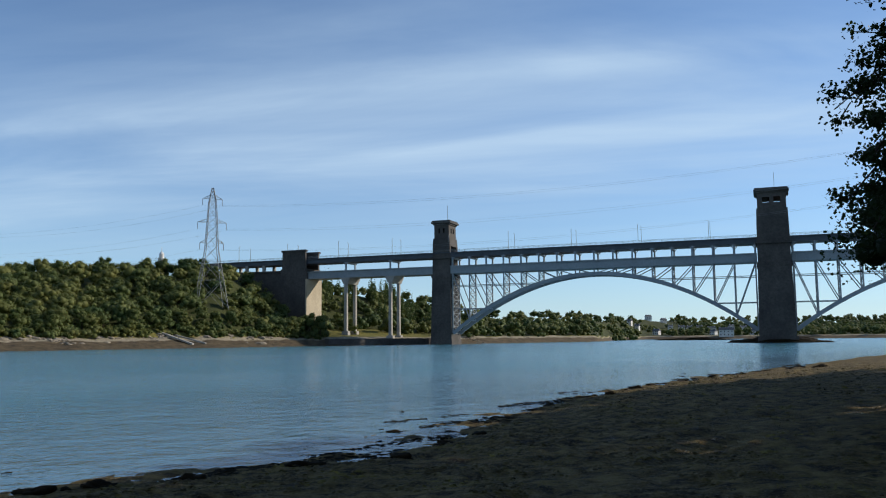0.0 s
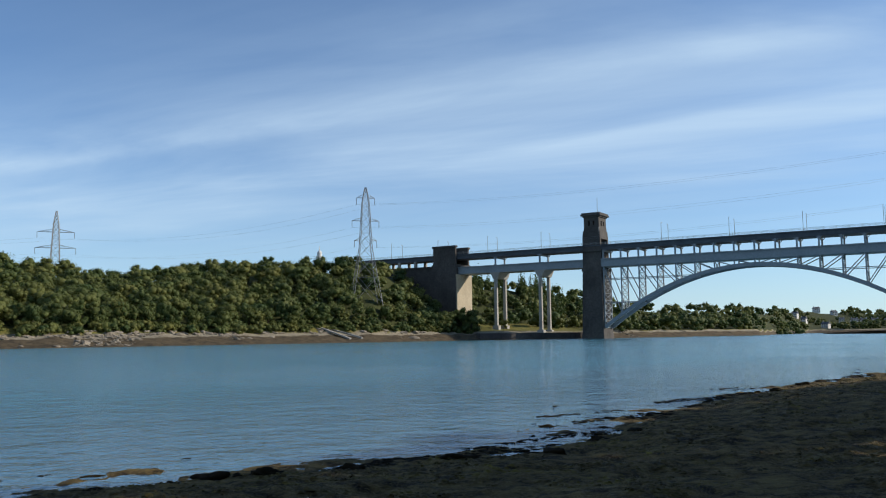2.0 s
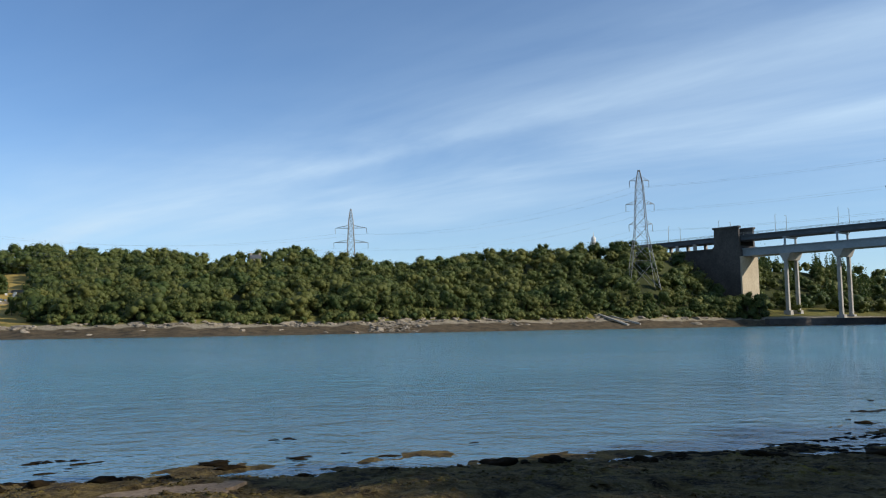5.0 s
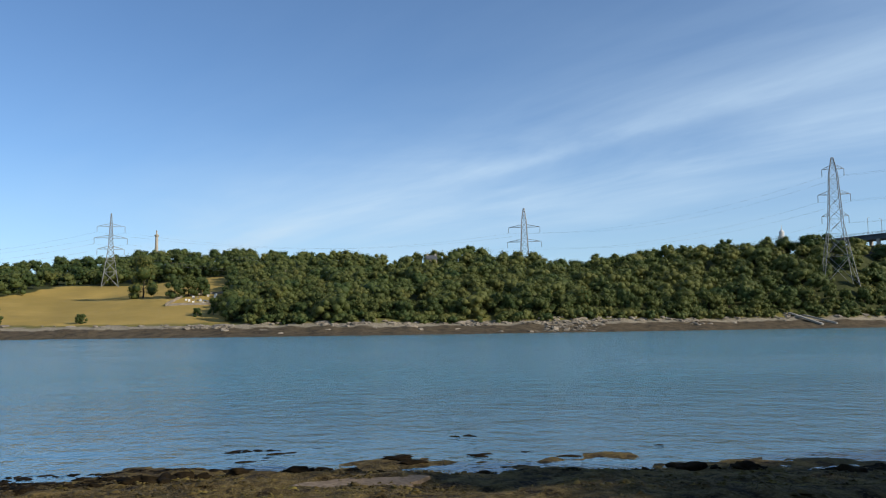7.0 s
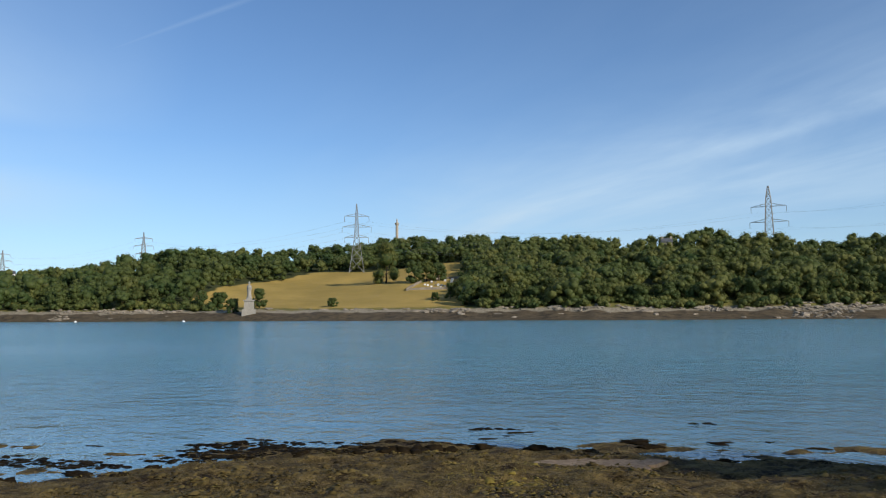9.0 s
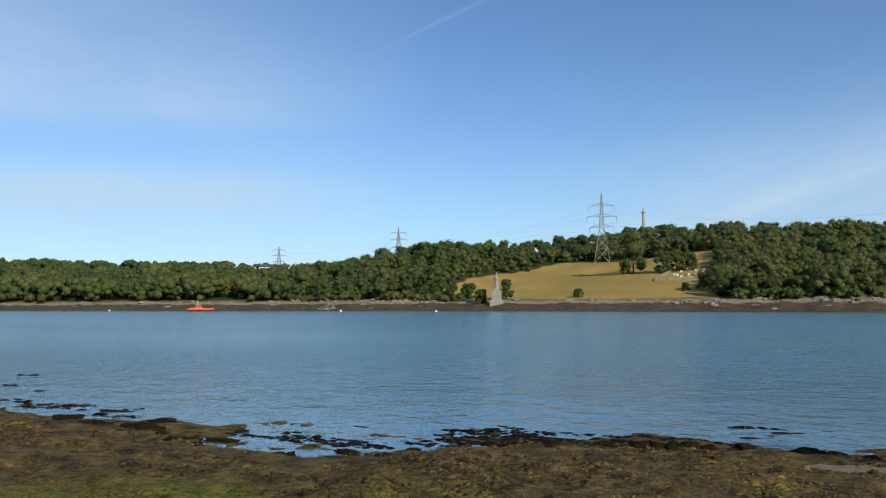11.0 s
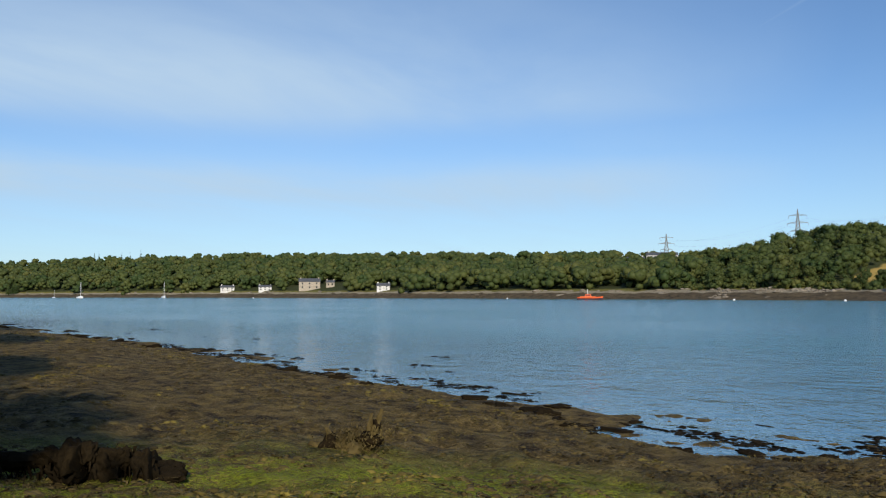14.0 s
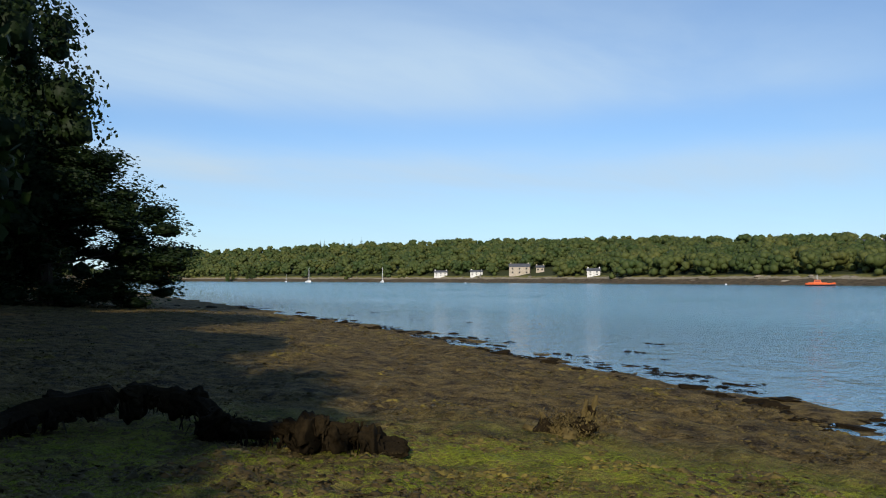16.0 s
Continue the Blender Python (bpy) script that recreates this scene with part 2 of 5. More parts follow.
LAND, _n, _b, _w = material("far_land", 0.92, 0.0, 0.15)
_e = _n.add("ShaderNodeAttribute")
_e.attribute_name = "inland"
_e = _n.math("ADD", _e.outputs["Fac"], _n.math("MULTIPLY", _n.math("SUBTRACT", _n.noise(_w, 0.16, 5.0, 0.65), 0.5), 11.0))
_f = _n.add("ShaderNodeAttribute")
_f.attribute_name = "field"
_f = _n.math("ADD", _f.outputs["Fac"], _n.math("MULTIPLY", _n.math("SUBTRACT", _n.noise(_w, 0.10, 4.0, 0.6), 0.5), 9.0))
_g = _n.add("ShaderNodeAttribute")
_g.attribute_name = "lawn"
_mid, _fine = _n.noise(_w, 0.35, 5.0, 0.65), _n.noise(_w, 2.0, 4.0, 0.7)
_mud = _n.mix(_n.ramp(_mid, 0.36, 0.62), (0.036, 0.028, 0.018), (0.105, 0.080, 0.046))
_mud = _n.mix(_n.math("MULTIPLY", _n.ramp(_fine, 0.50, 0.72), 0.55), _mud, (0.17, 0.14, 0.10))
_str = _n.mix(_n.ramp(_fine, 0.35, 0.65), (0.16, 0.135, 0.09), (0.33, 0.29, 0.22))
_gra = _n.mix(_n.ramp(_mid, 0.35, 0.65), (0.09, 0.10, 0.024), (0.19, 0.16, 0.045))
_flo = _n.mix(_mid, (0.030, 0.040, 0.014), (0.055, 0.060, 0.020))
_dry = _n.mix(_n.ramp(_n.noise(_w, 0.03, 4.0, 0.6), 0.35, 0.65), (0.30, 0.215, 0.058), (0.40, 0.280, 0.080))
_dry = _n.mix(_n.math("MULTIPLY", _n.ramp(_mid, 0.45, 0.75), 0.35), _dry, (0.22, 0.18, 0.05))
_c = _n.mix(_n.ramp(_e, 14.5, 16.0), _mud, _str)
_c = _n.mix(_n.ramp(_e, 20.0, 22.5), _c, _gra)
_c = _n.mix(_n.ramp(_e, 26.0, 29.0), _c, _n.mix(_g.outputs["Fac"], _flo, _gra))
_c = _n.mix(_n.math("MULTIPLY", _n.ramp(_f, -1.0, 1.0), _n.ramp(_e, 24.0, 30.0)), _c, _dry)
_n.link(_c, _b.inputs["Base Color"])
bump(_n, _b, _n.math("ADD", _fine, _n.math("MULTIPLY", _mid, 2.0)), 0.7, 0.35)
SLAB = mottled("tan_slab", (0.17, 0.125, 0.085), (0.24, 0.18, 0.12), 1.4, 0.9, relief=0.02)
DARK_WEED = mottled("dark_wet_weed", (0.009, 0.007, 0.004), (0.026, 0.018, 0.008), 2.0, 0.85, fine=9.0, relief=0.03, spec=0.05)


# ---- building helpers ----
def mesh_of(bm, name, mat):
    me = bpy.data.meshes.new(name)
    bm.to_mesh(me)
    bm.free()
    me.materials.append(mat)
    return me


def part(name, bm, mat, parent, label=""):
    ob = new(name, mesh_of(bm, name, mat))
    ob.parent = parent
    return tagged(ob, label) if label else ob


def thing(name, label, category, group="", kind="", at=None):
    ob = new(name)
    if at is not None:
        ob.matrix_basis = at
    return tagged(ob, label, category, group, kind)


def box(bm, x0, x1, y0, y1, z0, z1, taper=0.0, m=None):
    """A box; taper: how far each side leans in at the top."""
    v = [bm.verts.new(p) for p in ((x0, y0, z0), (x1, y0, z0), (x1, y1, z0), (x0, y1, z0),
                                   (x0 + taper, y0 + taper, z1), (x1 - taper, y0 + taper, z1), (x1 - taper, y1 - taper, z1), (x0 + taper, y1 - taper, z1))]
    for f in ((3, 2, 1, 0), (4, 5, 6, 7), (0, 1, 5, 4), (1, 2, 6, 5), (2, 3, 7, 6), (3, 0, 4, 7)):
        bm.faces.new([v[i] for i in f])
    if m is not None:
        bmesh.ops.transform(bm, matrix=m, verts=v)
    return v


def beam(bm, p, q, w, h=None):
    """A square bar from p to q."""
    p, q = Vector(p), Vector(q)
    d = q - p
    h = h or w
    side = d.cross(Vector((0, 0, 1)))
    side = side.normalized() if side.length > 1e-4 else Vector((1, 0, 0))
    up = side.cross(d).normalized()
    ring = []
    for c in (p, q):
        ring.append([bm.verts.new(c + side * (a * w / 2) + up * (b * h / 2)) for a, b in ((-1, -1), (1, -1), (1, 1), (-1, 1))])
    for i in range(4):
        bm.faces.new((ring[0][i], ring[0][(i + 1) % 4], ring[1][(i + 1) % 4], ring[1][i]))
    bm.faces.new(ring[0][::-1])
    bm.faces.new(ring[1])


def lathe(bm, profile, sides=16, m=None):
    """A turned shape from (radius, height) pairs."""
    rings = []
    for r, z in profile:
        rings.append([bm.verts.new((r * math.cos(2 * math.pi * i / sides), r * math.sin(2 * math.pi * i / sides), z)) for i in range(sides)])
    for a, b in zip(rings, rings[1:]):
        for i in range(sides):
            bm.faces.new((a[i], a[(i + 1) % sides], b[(i + 1) % sides], b[i]))
    bm.faces.new(rings[0][::-1])
    bm.faces.new(rings[-1])
    if m is not None:
        bmesh.ops.transform(bm, matrix=m, verts=[v for r in rings for v in r])


def mesh_from(name, verts, quads, mat, tone=None):
    me = bpy.data.meshes.new(name)
    me.from_pydata(verts.tolist() if hasattr(verts, "tolist") else verts, [], quads.tolist() if hasattr(quads, "tolist") else quads)
    me.materials.append(mat)
    if tone is not None:
        a = me.attributes.new("tone", "FLOAT", "POINT")
        a.data.foreach_set("value", np.asarray(tone, dtype=np.float32))
    return me


def lumps(p, scale, octaves=3):
    """Smooth value noise, about -1 to 1, for an array of points (n, 2)."""
    total, amp, norm = 0.0, 1.0, 0.0
    for o in range(octaves):
        q = p * scale * 2 ** o + 17.3 * o
        i = np.floor(q).astype(np.int64)
        f = q - i
        f = f * f * (3 - 2 * f)

        def h(a, b):
            k = (a * 374761393 + b * 668265263) & 0x7FFFFFFF
            k = ((k ^ (k >> 13)) * 1274126177) & 0x7FFFFFFF
            return (k & 0xFFFF) / 32767.5 - 1
        x0, y0 = i[:, 0], i[:, 1]
        v = (h(x0, y0) * (1 - f[:, 0]) + h(x0 + 1, y0) * f[:, 0]) * (1 - f[:, 1]) + (h(x0, y0 + 1) * (1 - f[:, 0]) + h(x0 + 1, y0 + 1) * f[:, 0]) * f[:, 1]
        total, norm, amp = total + v * amp, norm + amp, amp * 0.5
    return total / norm


# ---- the lie of the land ----
# far shore: direction and distance of the water's edge
SHORE_AZ = [-75, -13.5, -10.4, -6, -2, 0.5, 3, 8, 15, 25, 35, 47, 60, 70, 80, 90, 100, 110, 118, 125, 132, 150, 165]
SHORE_R = [1000, 1000, 600, 520, 455, 428, 414, 388, 340, 303, 279, 269, 282, 311, 348, 398, 485, 610, 740, 880, 1020, 1150, 1200]
# crest of the land behind it: direction, distance and height of the ground
CREST_AZ = [-75, -18, -13, -10, -5, 1, 4, 8, 12, 15, 19, 27, 34, 39, 45, 48, 54, 59, 63, 66, 70, 74, 78, 81, 84, 90, 100, 108, 118, 124, 130, 137, 165]
CREST_R = [1500, 1500, 1250, 700, 640, 600, 560, 520, 480, 430, 430, 425, 420, 420, 430, 440, 560, 620, 620, 590, 520, 470, 480, 560, 640, 700, 800, 880, 950, 1060, 1180, 1300, 1300]
CREST_Z = [30, 29, 27, 16, 15, 25, 30, 32, 33, 34, 35, 32, 29.5, 34, 29.5, 34, 45, 52, 45, 39, 32, 31, 24, 23, 23, 26, 31, 36, 36, 35, 33, 35, 35]
# near shore: the water's edge as a line through these places
EDGE = np.array([(420, 560), (160, 230), (58, 113), (31, 75), (17.4, 55.9), (9.4, 44.7), (3.7, 34.6), (1.0, 25.8), (-1.5, 20.0), (-4.8, 17.4), (-8.1, 15.6), (-11.0, 12.9), (-14.0, 10.6),
                 (-15.4, 7.6), (-16.4, 5.2), (-15.6, 2.9), (-17.0, 0.9), (-20.2, -0.5), (-22.6, -3.1), (-26.9, -7.2), (-34.3, -14.4), (-46.8, -27.8), (-72, -57), (-120, -115), (-230, -240), (-900, -900)])


def edge_distance(p):
    """Distance from the near water's edge, positive on the land."""
    best = np.full(len(p), 1e9)
    sign = np.ones(len(p))
    for a, b in zip(EDGE, EDGE[1:]):
        d = b - a
        t = np.clip(((p - a) @ d) / (d @ d), 0, 1)
        w = p - (a + t[:, None] * d)
        r = np.hypot(w[:, 0], w[:, 1])
        s = np.where(d[0] * (p[:, 1] - a[1]) - d[1] * (p[:, 0] - a[0]) > 0, 1.0, -1.0)
        closer = r < best
        best, sign = np.where(closer, r, best), np.where(closer, s, sign)
    return best * sign


def along(p):
    """Coordinates along and across the near shore."""
    c, s = math.cos(radians(47)), math.sin(radians(47))
    return np.stack([p[:, 0] * c + p[:, 1] * s, -p[:, 0] * s + p[:, 1] * c], -1)


def land(p):
    """Height of the ground at an array of places (n, 2)."""
    az = np.degrees(np.arctan2(-p[:, 0], p[:, 1]))
    az = np.where(az < -100, az + 360, az)
    r = np.hypot(p[:, 0], p[:, 1])
    d = edge_distance(p)
    near = np.interp(d, [-60, -14, -6, 0, 3, 10, 16, 20, 26, 40, 120], [-6, -1.0, -0.2, 0.02, 0.32, 0.85, 1.2, 1.5, 2.6, 5.0, 14])
    near = near + np.clip(1 - np.abs(d - 4) / 14, 0, 1) * (0.12 * lumps(p, 0.45) + 0.13 * lumps(along(p) * (0.55, 1.5) + 40, 1.0, 3)) + np.clip(1 - r / 60, 0, 1) * (0.05 * lumps(p, 4.0, 2) + 0.05 * lumps(p + 9, 1.6, 2) + 0.07 * (0.35 - np.abs(lumps(p + 3, 1.15, 3))))
    rs, rc, zc = np.interp(az, SHORE_AZ, SHORE_R), np.interp(az, CREST_AZ, CREST_R), np.interp(az, CREST_AZ, CREST_Z)
    e = r - rs + 4 * lumps(p, 0.03)
    zf = np.where(e < 22, np.interp(e, [-60, 0, 8, 18, 22], [-6, 0, 1.6, 3.4, 4.2]), 4.2 + (zc - 4.2) * np.clip((e - 22) / np.maximum(rc - rs - 22, 1), 0, 1) ** np.interp(az, [9, 13, 52, 55, 71, 75], [2.0, 0.9, 0.9, 1.15, 1.15, 0.9]))
    zf = zf + np.where((e > -6) & (e < 24), 0.75, 0.35) * lumps(p, 0.16, 3) + 3.0 * np.clip((e - 60) / 60, 0, 1) * lumps(p + 300, 0.022, 2) - np.clip(r - rc - 60, 0, 900) * 0.03
    out = (az < -76) | (az > 166)
    return np.where(d > -60, near, np.where(out, -6, np.maximum(zf, -6)))


az_lines = np.concatenate([np.arange(-100, -46, 3.0), np.arange(-46, 152, 0.3), np.arange(152, 260, 3.0)])
r_lines = np.concatenate([np.geomspace(0.01, 4, 12)[:-1], np.geomspace(4, 45, 150)[:-1], np.geomspace(45, 280, 30)[:-1], np.geomspace(280, 520, 62)[:-1], np.geomspace(520, 1080, 95)[:-1], np.geomspace(1080, 1400, 10)[:-1], np.geomspace(1400, 4600, 8)])
AZ, RR = np.meshgrid(np.radians(az_lines), r_lines)
flat = np.stack([-np.sin(AZ) * RR, np.cos(AZ) * RR], -1).reshape(-1, 2)
zz = land(flat)
na, nr = len(az_lines), len(r_lines)
I, J = np.meshgrid(np.arange(nr - 1), np.arange(na), indexing="ij")
quads = np.stack([I * na + J, I * na + (J + 1) % na, (I + 1) * na + (J + 1) % na, (I + 1) * na + J], -1).reshape(-1, 4)[:, ::-1]
ground_me = mesh_from("ground", np.column_stack([flat, zz]), quads, BEACH)
ground_me.materials.append(LAND)


def is_meadow(az, r):
    """The dry field on the slope, and its arm beyond the hedge."""
    lo = np.interp(r, [300, 340, 400, 480], [55, 55.3, 55.2, 55.0])
    hi = np.interp(r, [300, 330, 360, 420, 450, 480], [72, 74.5, 74.0, 71.0, 69.0, 66.0])
    return (az > lo) & (az < hi) & (r < 486)


mid = flat[quads].mean(1)
maz = np.degrees(np.arctan2(-mid[:, 0], mid[:, 1]))
maz = np.where(maz < -100, maz + 360, maz)
mr = np.hypot(mid[:, 0], mid[:, 1])
slot = np.where(edge_distance(mid) > -60, 0, 1)
ground_me.polygons.foreach_set("material_index", slot.astype(np.int32))
ground_me.polygons.foreach_set("use_smooth", np.ones(len(quads), dtype=bool))
faz = np.degrees(np.arctan2(-flat[:, 0], flat[:, 1]))
faz = np.where(faz < -100, faz + 360, faz)
fr = np.hypot(flat[:, 0], flat[:, 1])
ground_me.attributes.new("inland", "FLOAT", "POINT").data.foreach_set("value", np.clip(fr - np.interp(faz, SHORE_AZ, SHORE_R) + 4 * lumps(flat, 0.03), -50, 90).astype(np.float32))
f_lo = np.interp(fr, [300, 340, 400, 480], [55, 55.3, 55.2, 55.0])
f_hi = np.interp(fr, [300, 330, 360, 420, 450, 480], [72, 74.5, 74.0, 71.0, 69.0, 66.0])
ground_me.attributes.new("field", "FLOAT", "POINT").data.foreach_set("value", np.clip(np.minimum(np.minimum(faz - f_lo, f_hi - faz) * 6.5, 486 - fr), -40, 40).astype(np.float32))
f_in = fr - np.interp(faz, SHORE_AZ, SHORE_R)
ground_me.attributes.new("lawn", "FLOAT", "POINT").data.foreach_set("value", (np.clip(np.minimum(faz, 9 - faz) * 3, 0, 1) * np.clip((75 - f_in) / 8, 0, 1)).astype(np.float32))
alg = ground_me.attributes.new("algae", "FLOAT", "POINT")
dd = edge_distance(flat)
paz = np.degrees(np.arctan2(-flat[:, 0], flat[:, 1]))
pr = np.hypot(flat[:, 0], flat[:, 1])
alg.data.foreach_set("value", (np.clip((dd - 3.5) / 2.5, 0, 1) * np.clip((14 - pr) / 3.5, 0, 1) * np.clip((paz - 68) / 10, 0, 1) * np.clip((176 - paz) / 20, 0, 1)).astype(np.float32))
ground = tagged(new("ground", ground_me), "weed-covered beach, far foreshore, dry meadow and wooded hills", "ground", kind="structure")

w_az = np.radians(np.arange(-180, 180, 2.0))
w_r = np.concatenate([[0.5], np.geomspace(6, 120, 70), np.geomspace(140, 4800, 14)])
W_AZ, W_R = np.meshgrid(w_az, w_r)
w_flat = np.stack([-np.sin(W_AZ) * W_R, np.cos(W_AZ) * W_R], -1).reshape(-1, 2) + (6.0, -7.0)
wn = len(w_az)
WI, WJ = np.meshgrid(np.arange(len(w_r) - 1), np.arange(wn), indexing="ij")
w_quads = np.stack([WI * wn + WJ, WI * wn + (WJ + 1) % wn, (WI + 1) * wn + (WJ + 1) % wn, (WI + 1) * wn + WJ], -1).reshape(-1, 4)[:, ::-1]
water_me = mesh_from("water", np.column_stack([w_flat, np.zeros(len(w_flat))]), w_quads, WATER)
water_me.attributes.new("shallow", "FLOAT", "POINT").data.foreach_set("value", np.clip(1 + edge_distance(w_flat) / 26, 0, 1).astype(np.float32))
water = new("water", water_me)
tagged(water, "rippled blue-green tidal strait at low tide", "water", kind="structure")


def ground_z(x, y):
    return float(land(np.array([[x, y]]))[0])


def place(az, r, dz=0.0):
    p = toward(az, r)
    p.z = ground_z(p.x, p.y) + dz
    return p


# ---- the bridge: local x runs along it from the far tower to the middle tower, local y away from the camera ----
A_AT, C_AT = Vector((1.5, 420, 0)), Vector((145.6, 364, 0))
AXIS = (C_AT - A_AT).normalized()
SPAN = (C_AT - A_AT).length
BRIDGE = Matrix.Translation(A_AT) @ Matrix.Rotation(math.atan2(AXIS.y, AXIS.x), 4, "Z")
ROAD_TOP, ROAD_LOW, RAIL_TOP, RAIL_LOW = 45.8, 43.2, 38.9, 35.0
HALF = 6.0        # half width of the deck


def tower(x, top, foot, foot_label, hx=7.6, hy=9.2):
    t = thing("bridge_tower", "tall tapering dark limestone bridge tower standing in the strait", "bridge tower", "bridge towers", at=BRIDGE @ pose(x, 0, 0))
    gap = hy - 2.6
    bm = bmesh.new()
    box(bm, -hx, hx, -hy, hy, -4, 33.0, 0.75)
    part("shaft", bm, STONE, t)
    bm = bmesh.new()
    box(bm, -hx + 0.4, hx - 0.4, -hy + 0.4, hy - 0.4, 33.0, 34.6)
    part("offset_course", bm, STONE, t)
    for y0, y1 in ((-hy + 0.9, -gap), (gap, hy - 0.9)):        # two walls beside the passage of the tracks and the road
        bm = bmesh.new()
        box(bm, -hx + 0.9, hx - 0.9, y0, y1, 34.6, 49.0, 0.12)
        part("side_wall", bm, STONE, t)
    bm = bmesh.new()
    box(bm, -hx + 0.95, hx - 0.95, -gap, gap, 39.6, 42.4)
    part("lintel", bm, STONE, t)
    bm = bmesh.new()
    box(bm, -hx + 1.0, hx - 1.0, -hy + 1.0, hy - 1.0, 49.0, top - 9.0, 0.25)
    part("upper_shaft", bm, STONE, t)
    bm = bmesh.new()
    box(bm, -hx + 0.1, hx - 0.1, -hy + 0.1, hy - 0.1, 42.6, 43.5)
    part("string_course", bm, STONE, t)
    bm = bmesh.new()
    z0, z1 = top - 9.0, top - 2.2
    wx, wy = hx - 1.7, hy - 1.7
    box(bm, -wx, wx, -wy, wy, z0, z0 + 2.6)
    box(bm, -wx, wx, -wy, wy, z0 + 5.0, z1)
    for cx in (-wx, -0.8, wx - 1.6):
        for cy in (-wy, -0.8, wy - 1.6):
            box(bm, cx + 0.01, cx + 1.59, cy + 0.01, cy + 1.59, z0 + 2.6, z0 + 5.0)
    for cx in (-wx, wx - 2.2):
        for cy in (-wy, wy - 2.6):
            box(bm, cx + 0.005, cx + 2.2, cy + 0.005, cy + 2.6, z0 + 2.6, z0 + 5.0)
    part("belfry", bm, STONE, t, "open upper stage with square openings")
    bm = bmesh.new()
    box(bm, -wx - 0.5, wx + 0.5, -wy - 0.5, wy + 0.5, z1, z1 + 0.7)
    box(bm, -wx - 1.3, wx + 1.3, -wy - 1.3, wy + 1.3, z1 + 0.7, z1 + 1.5)
    box(bm, -wx - 0.9, wx + 0.9, -wy - 0.9, wy + 0.9, z1 + 1.5, z1 + 2.2)
    part("cornice", bm, STONE, t)
    bm = bmesh.new()
    box(bm, -hx - foot, hx + foot, -hy - foot, hy + foot, -4, 2.6, 0.5)
    part("plinth", bm, STONE, t, foot_label)
    if foot >= 1.0:
        bm = bmesh.new()
        bmesh.ops.create_icosphere(bm, subdivisions=5, radius=1.0)
        for v in bm.verts:
            c = v.co.copy()
            k = 1 + 0.22 * noise.noise(c * 2.2) + 0.10 * noise.noise(c * 6.0)
            v.co = Vector((c.x * 21.0 * k, c.y * 14.0 * k, (c.z * 3.2 - 0.9) * k + 0.5 * noise.noise(c * 11.0)))
        part("reef", bm, DARK_WEED, t, "low weed-dark rock reef round the foot")
    bm = bmesh.new()
    beam(bm, (1.5, 0, top), (1.5, 0, top + 8), 0.16)
    part("mast", bm, ZINC, t)
    return t


tower(0, 62.0, 0.5, "low stone plinth at the water", 5.6, 6.7)
tower(SPAN, 67.0, 1.0, "rocky islet foot with a stone plinth")
tower(2 * SPAN, 62.0, 0.5, "low stone plinth at the water")


def arch_z(u):
    """Height of the rib, u from -1 to 1 across the span."""
    return 5.5 + 27.0 * (1 - u * u)


def arch_span(x0):
    """One steel arch span with its two ribs, posts, ties and braces."""
    t = thing("steel_arch_span", "grey painted steel two-hinged arch span with truss posts and diagonal braces", "bridge span", "arch spans", at=BRIDGE)
    half = (SPAN - 13.4) / 2
    mid_x = x0 + SPAN / 2 - (1.0 if x0 == 0 else -1.0)
    n = 16
    xs = [mid_x - half + 2 * half * i / n for i in range(n + 1)]
    zs = [arch_z((x - mid_x) / half) for x in xs]
    for y in (-HALF + 1.2, HALF - 1.2):
        bm = bmesh.new()
        fine = [mid_x - half + 2 * half * i / 48 for i in range(49)]
        for a, b in zip(fine, fine[1:]):
            beam(bm, (a, y, arch_z((a - mid_x) / half)), (b, y, arch_z((b - mid_x) / half)), 0.9, 1.7)
        part("arch_rib", bm, STEEL, t)
        for i, (x, z) in enumerate(zip(xs, zs)):
            if RAIL_LOW - z > 1.2:
                bm = bmesh.new()
                beam(bm, (x, y, z), (x, y, RAIL_LOW + 0.2), 0.55)
                part("post", bm, STEEL, t)
        for i in range(n):
            lo, hi = (i, i + 1) if i < n / 2 else (i + 1, i)
            if RAIL_LOW - zs[hi] > 0.8 or RAIL_LOW - zs[lo] > 2:
                bm = bmesh.new()
                beam(bm, (xs[hi], y, zs[hi]), (xs[lo], y, RAIL_LOW), 0.4)
                part("diagonal", bm, STEEL, t)
    for i, (x, z) in enumerate(zip(xs, zs)):        # cross frames between the two ribs
        bm = bmesh.new()
        beam(bm, (x, -HALF + 1.2, z), (x, HALF - 1.2, z), 0.4)
        if RAIL_LOW - z > 4:
            levels = np.linspace(z, RAIL_LOW, max(2, int((RAIL_LOW - z) / 3.0) + 1))
            for a, b in zip(levels, levels[1:]):
                beam(bm, (x, -HALF + 1.2, a), (x, HALF - 1.2, b), 0.27)
                beam(bm, (x, HALF - 1.2, a), (x, -HALF + 1.2, b), 0.27)
                beam(bm, (x, -HALF + 1.2, b), (x, HALF - 1.2, b), 0.3)
        part("cross_frame", bm, STEEL, t)
    for y in (-HALF + 1.2, HALF - 1.2):             # level struts of the spandrels
        for z in (29.0, 17.5):
            u = math.sqrt(max(0, 1 - (z - 5.5) / 27.0))
            for xa, xb in ((xs[0], mid_x - u * half), (mid_x + u * half, xs[-1])):
                bm = bmesh.new()
                beam(bm, (xa, y, z), (xb, y, z), 0.32)
                part("strut", bm, STEEL, t)


arch_span(0)
arch_span(SPAN)


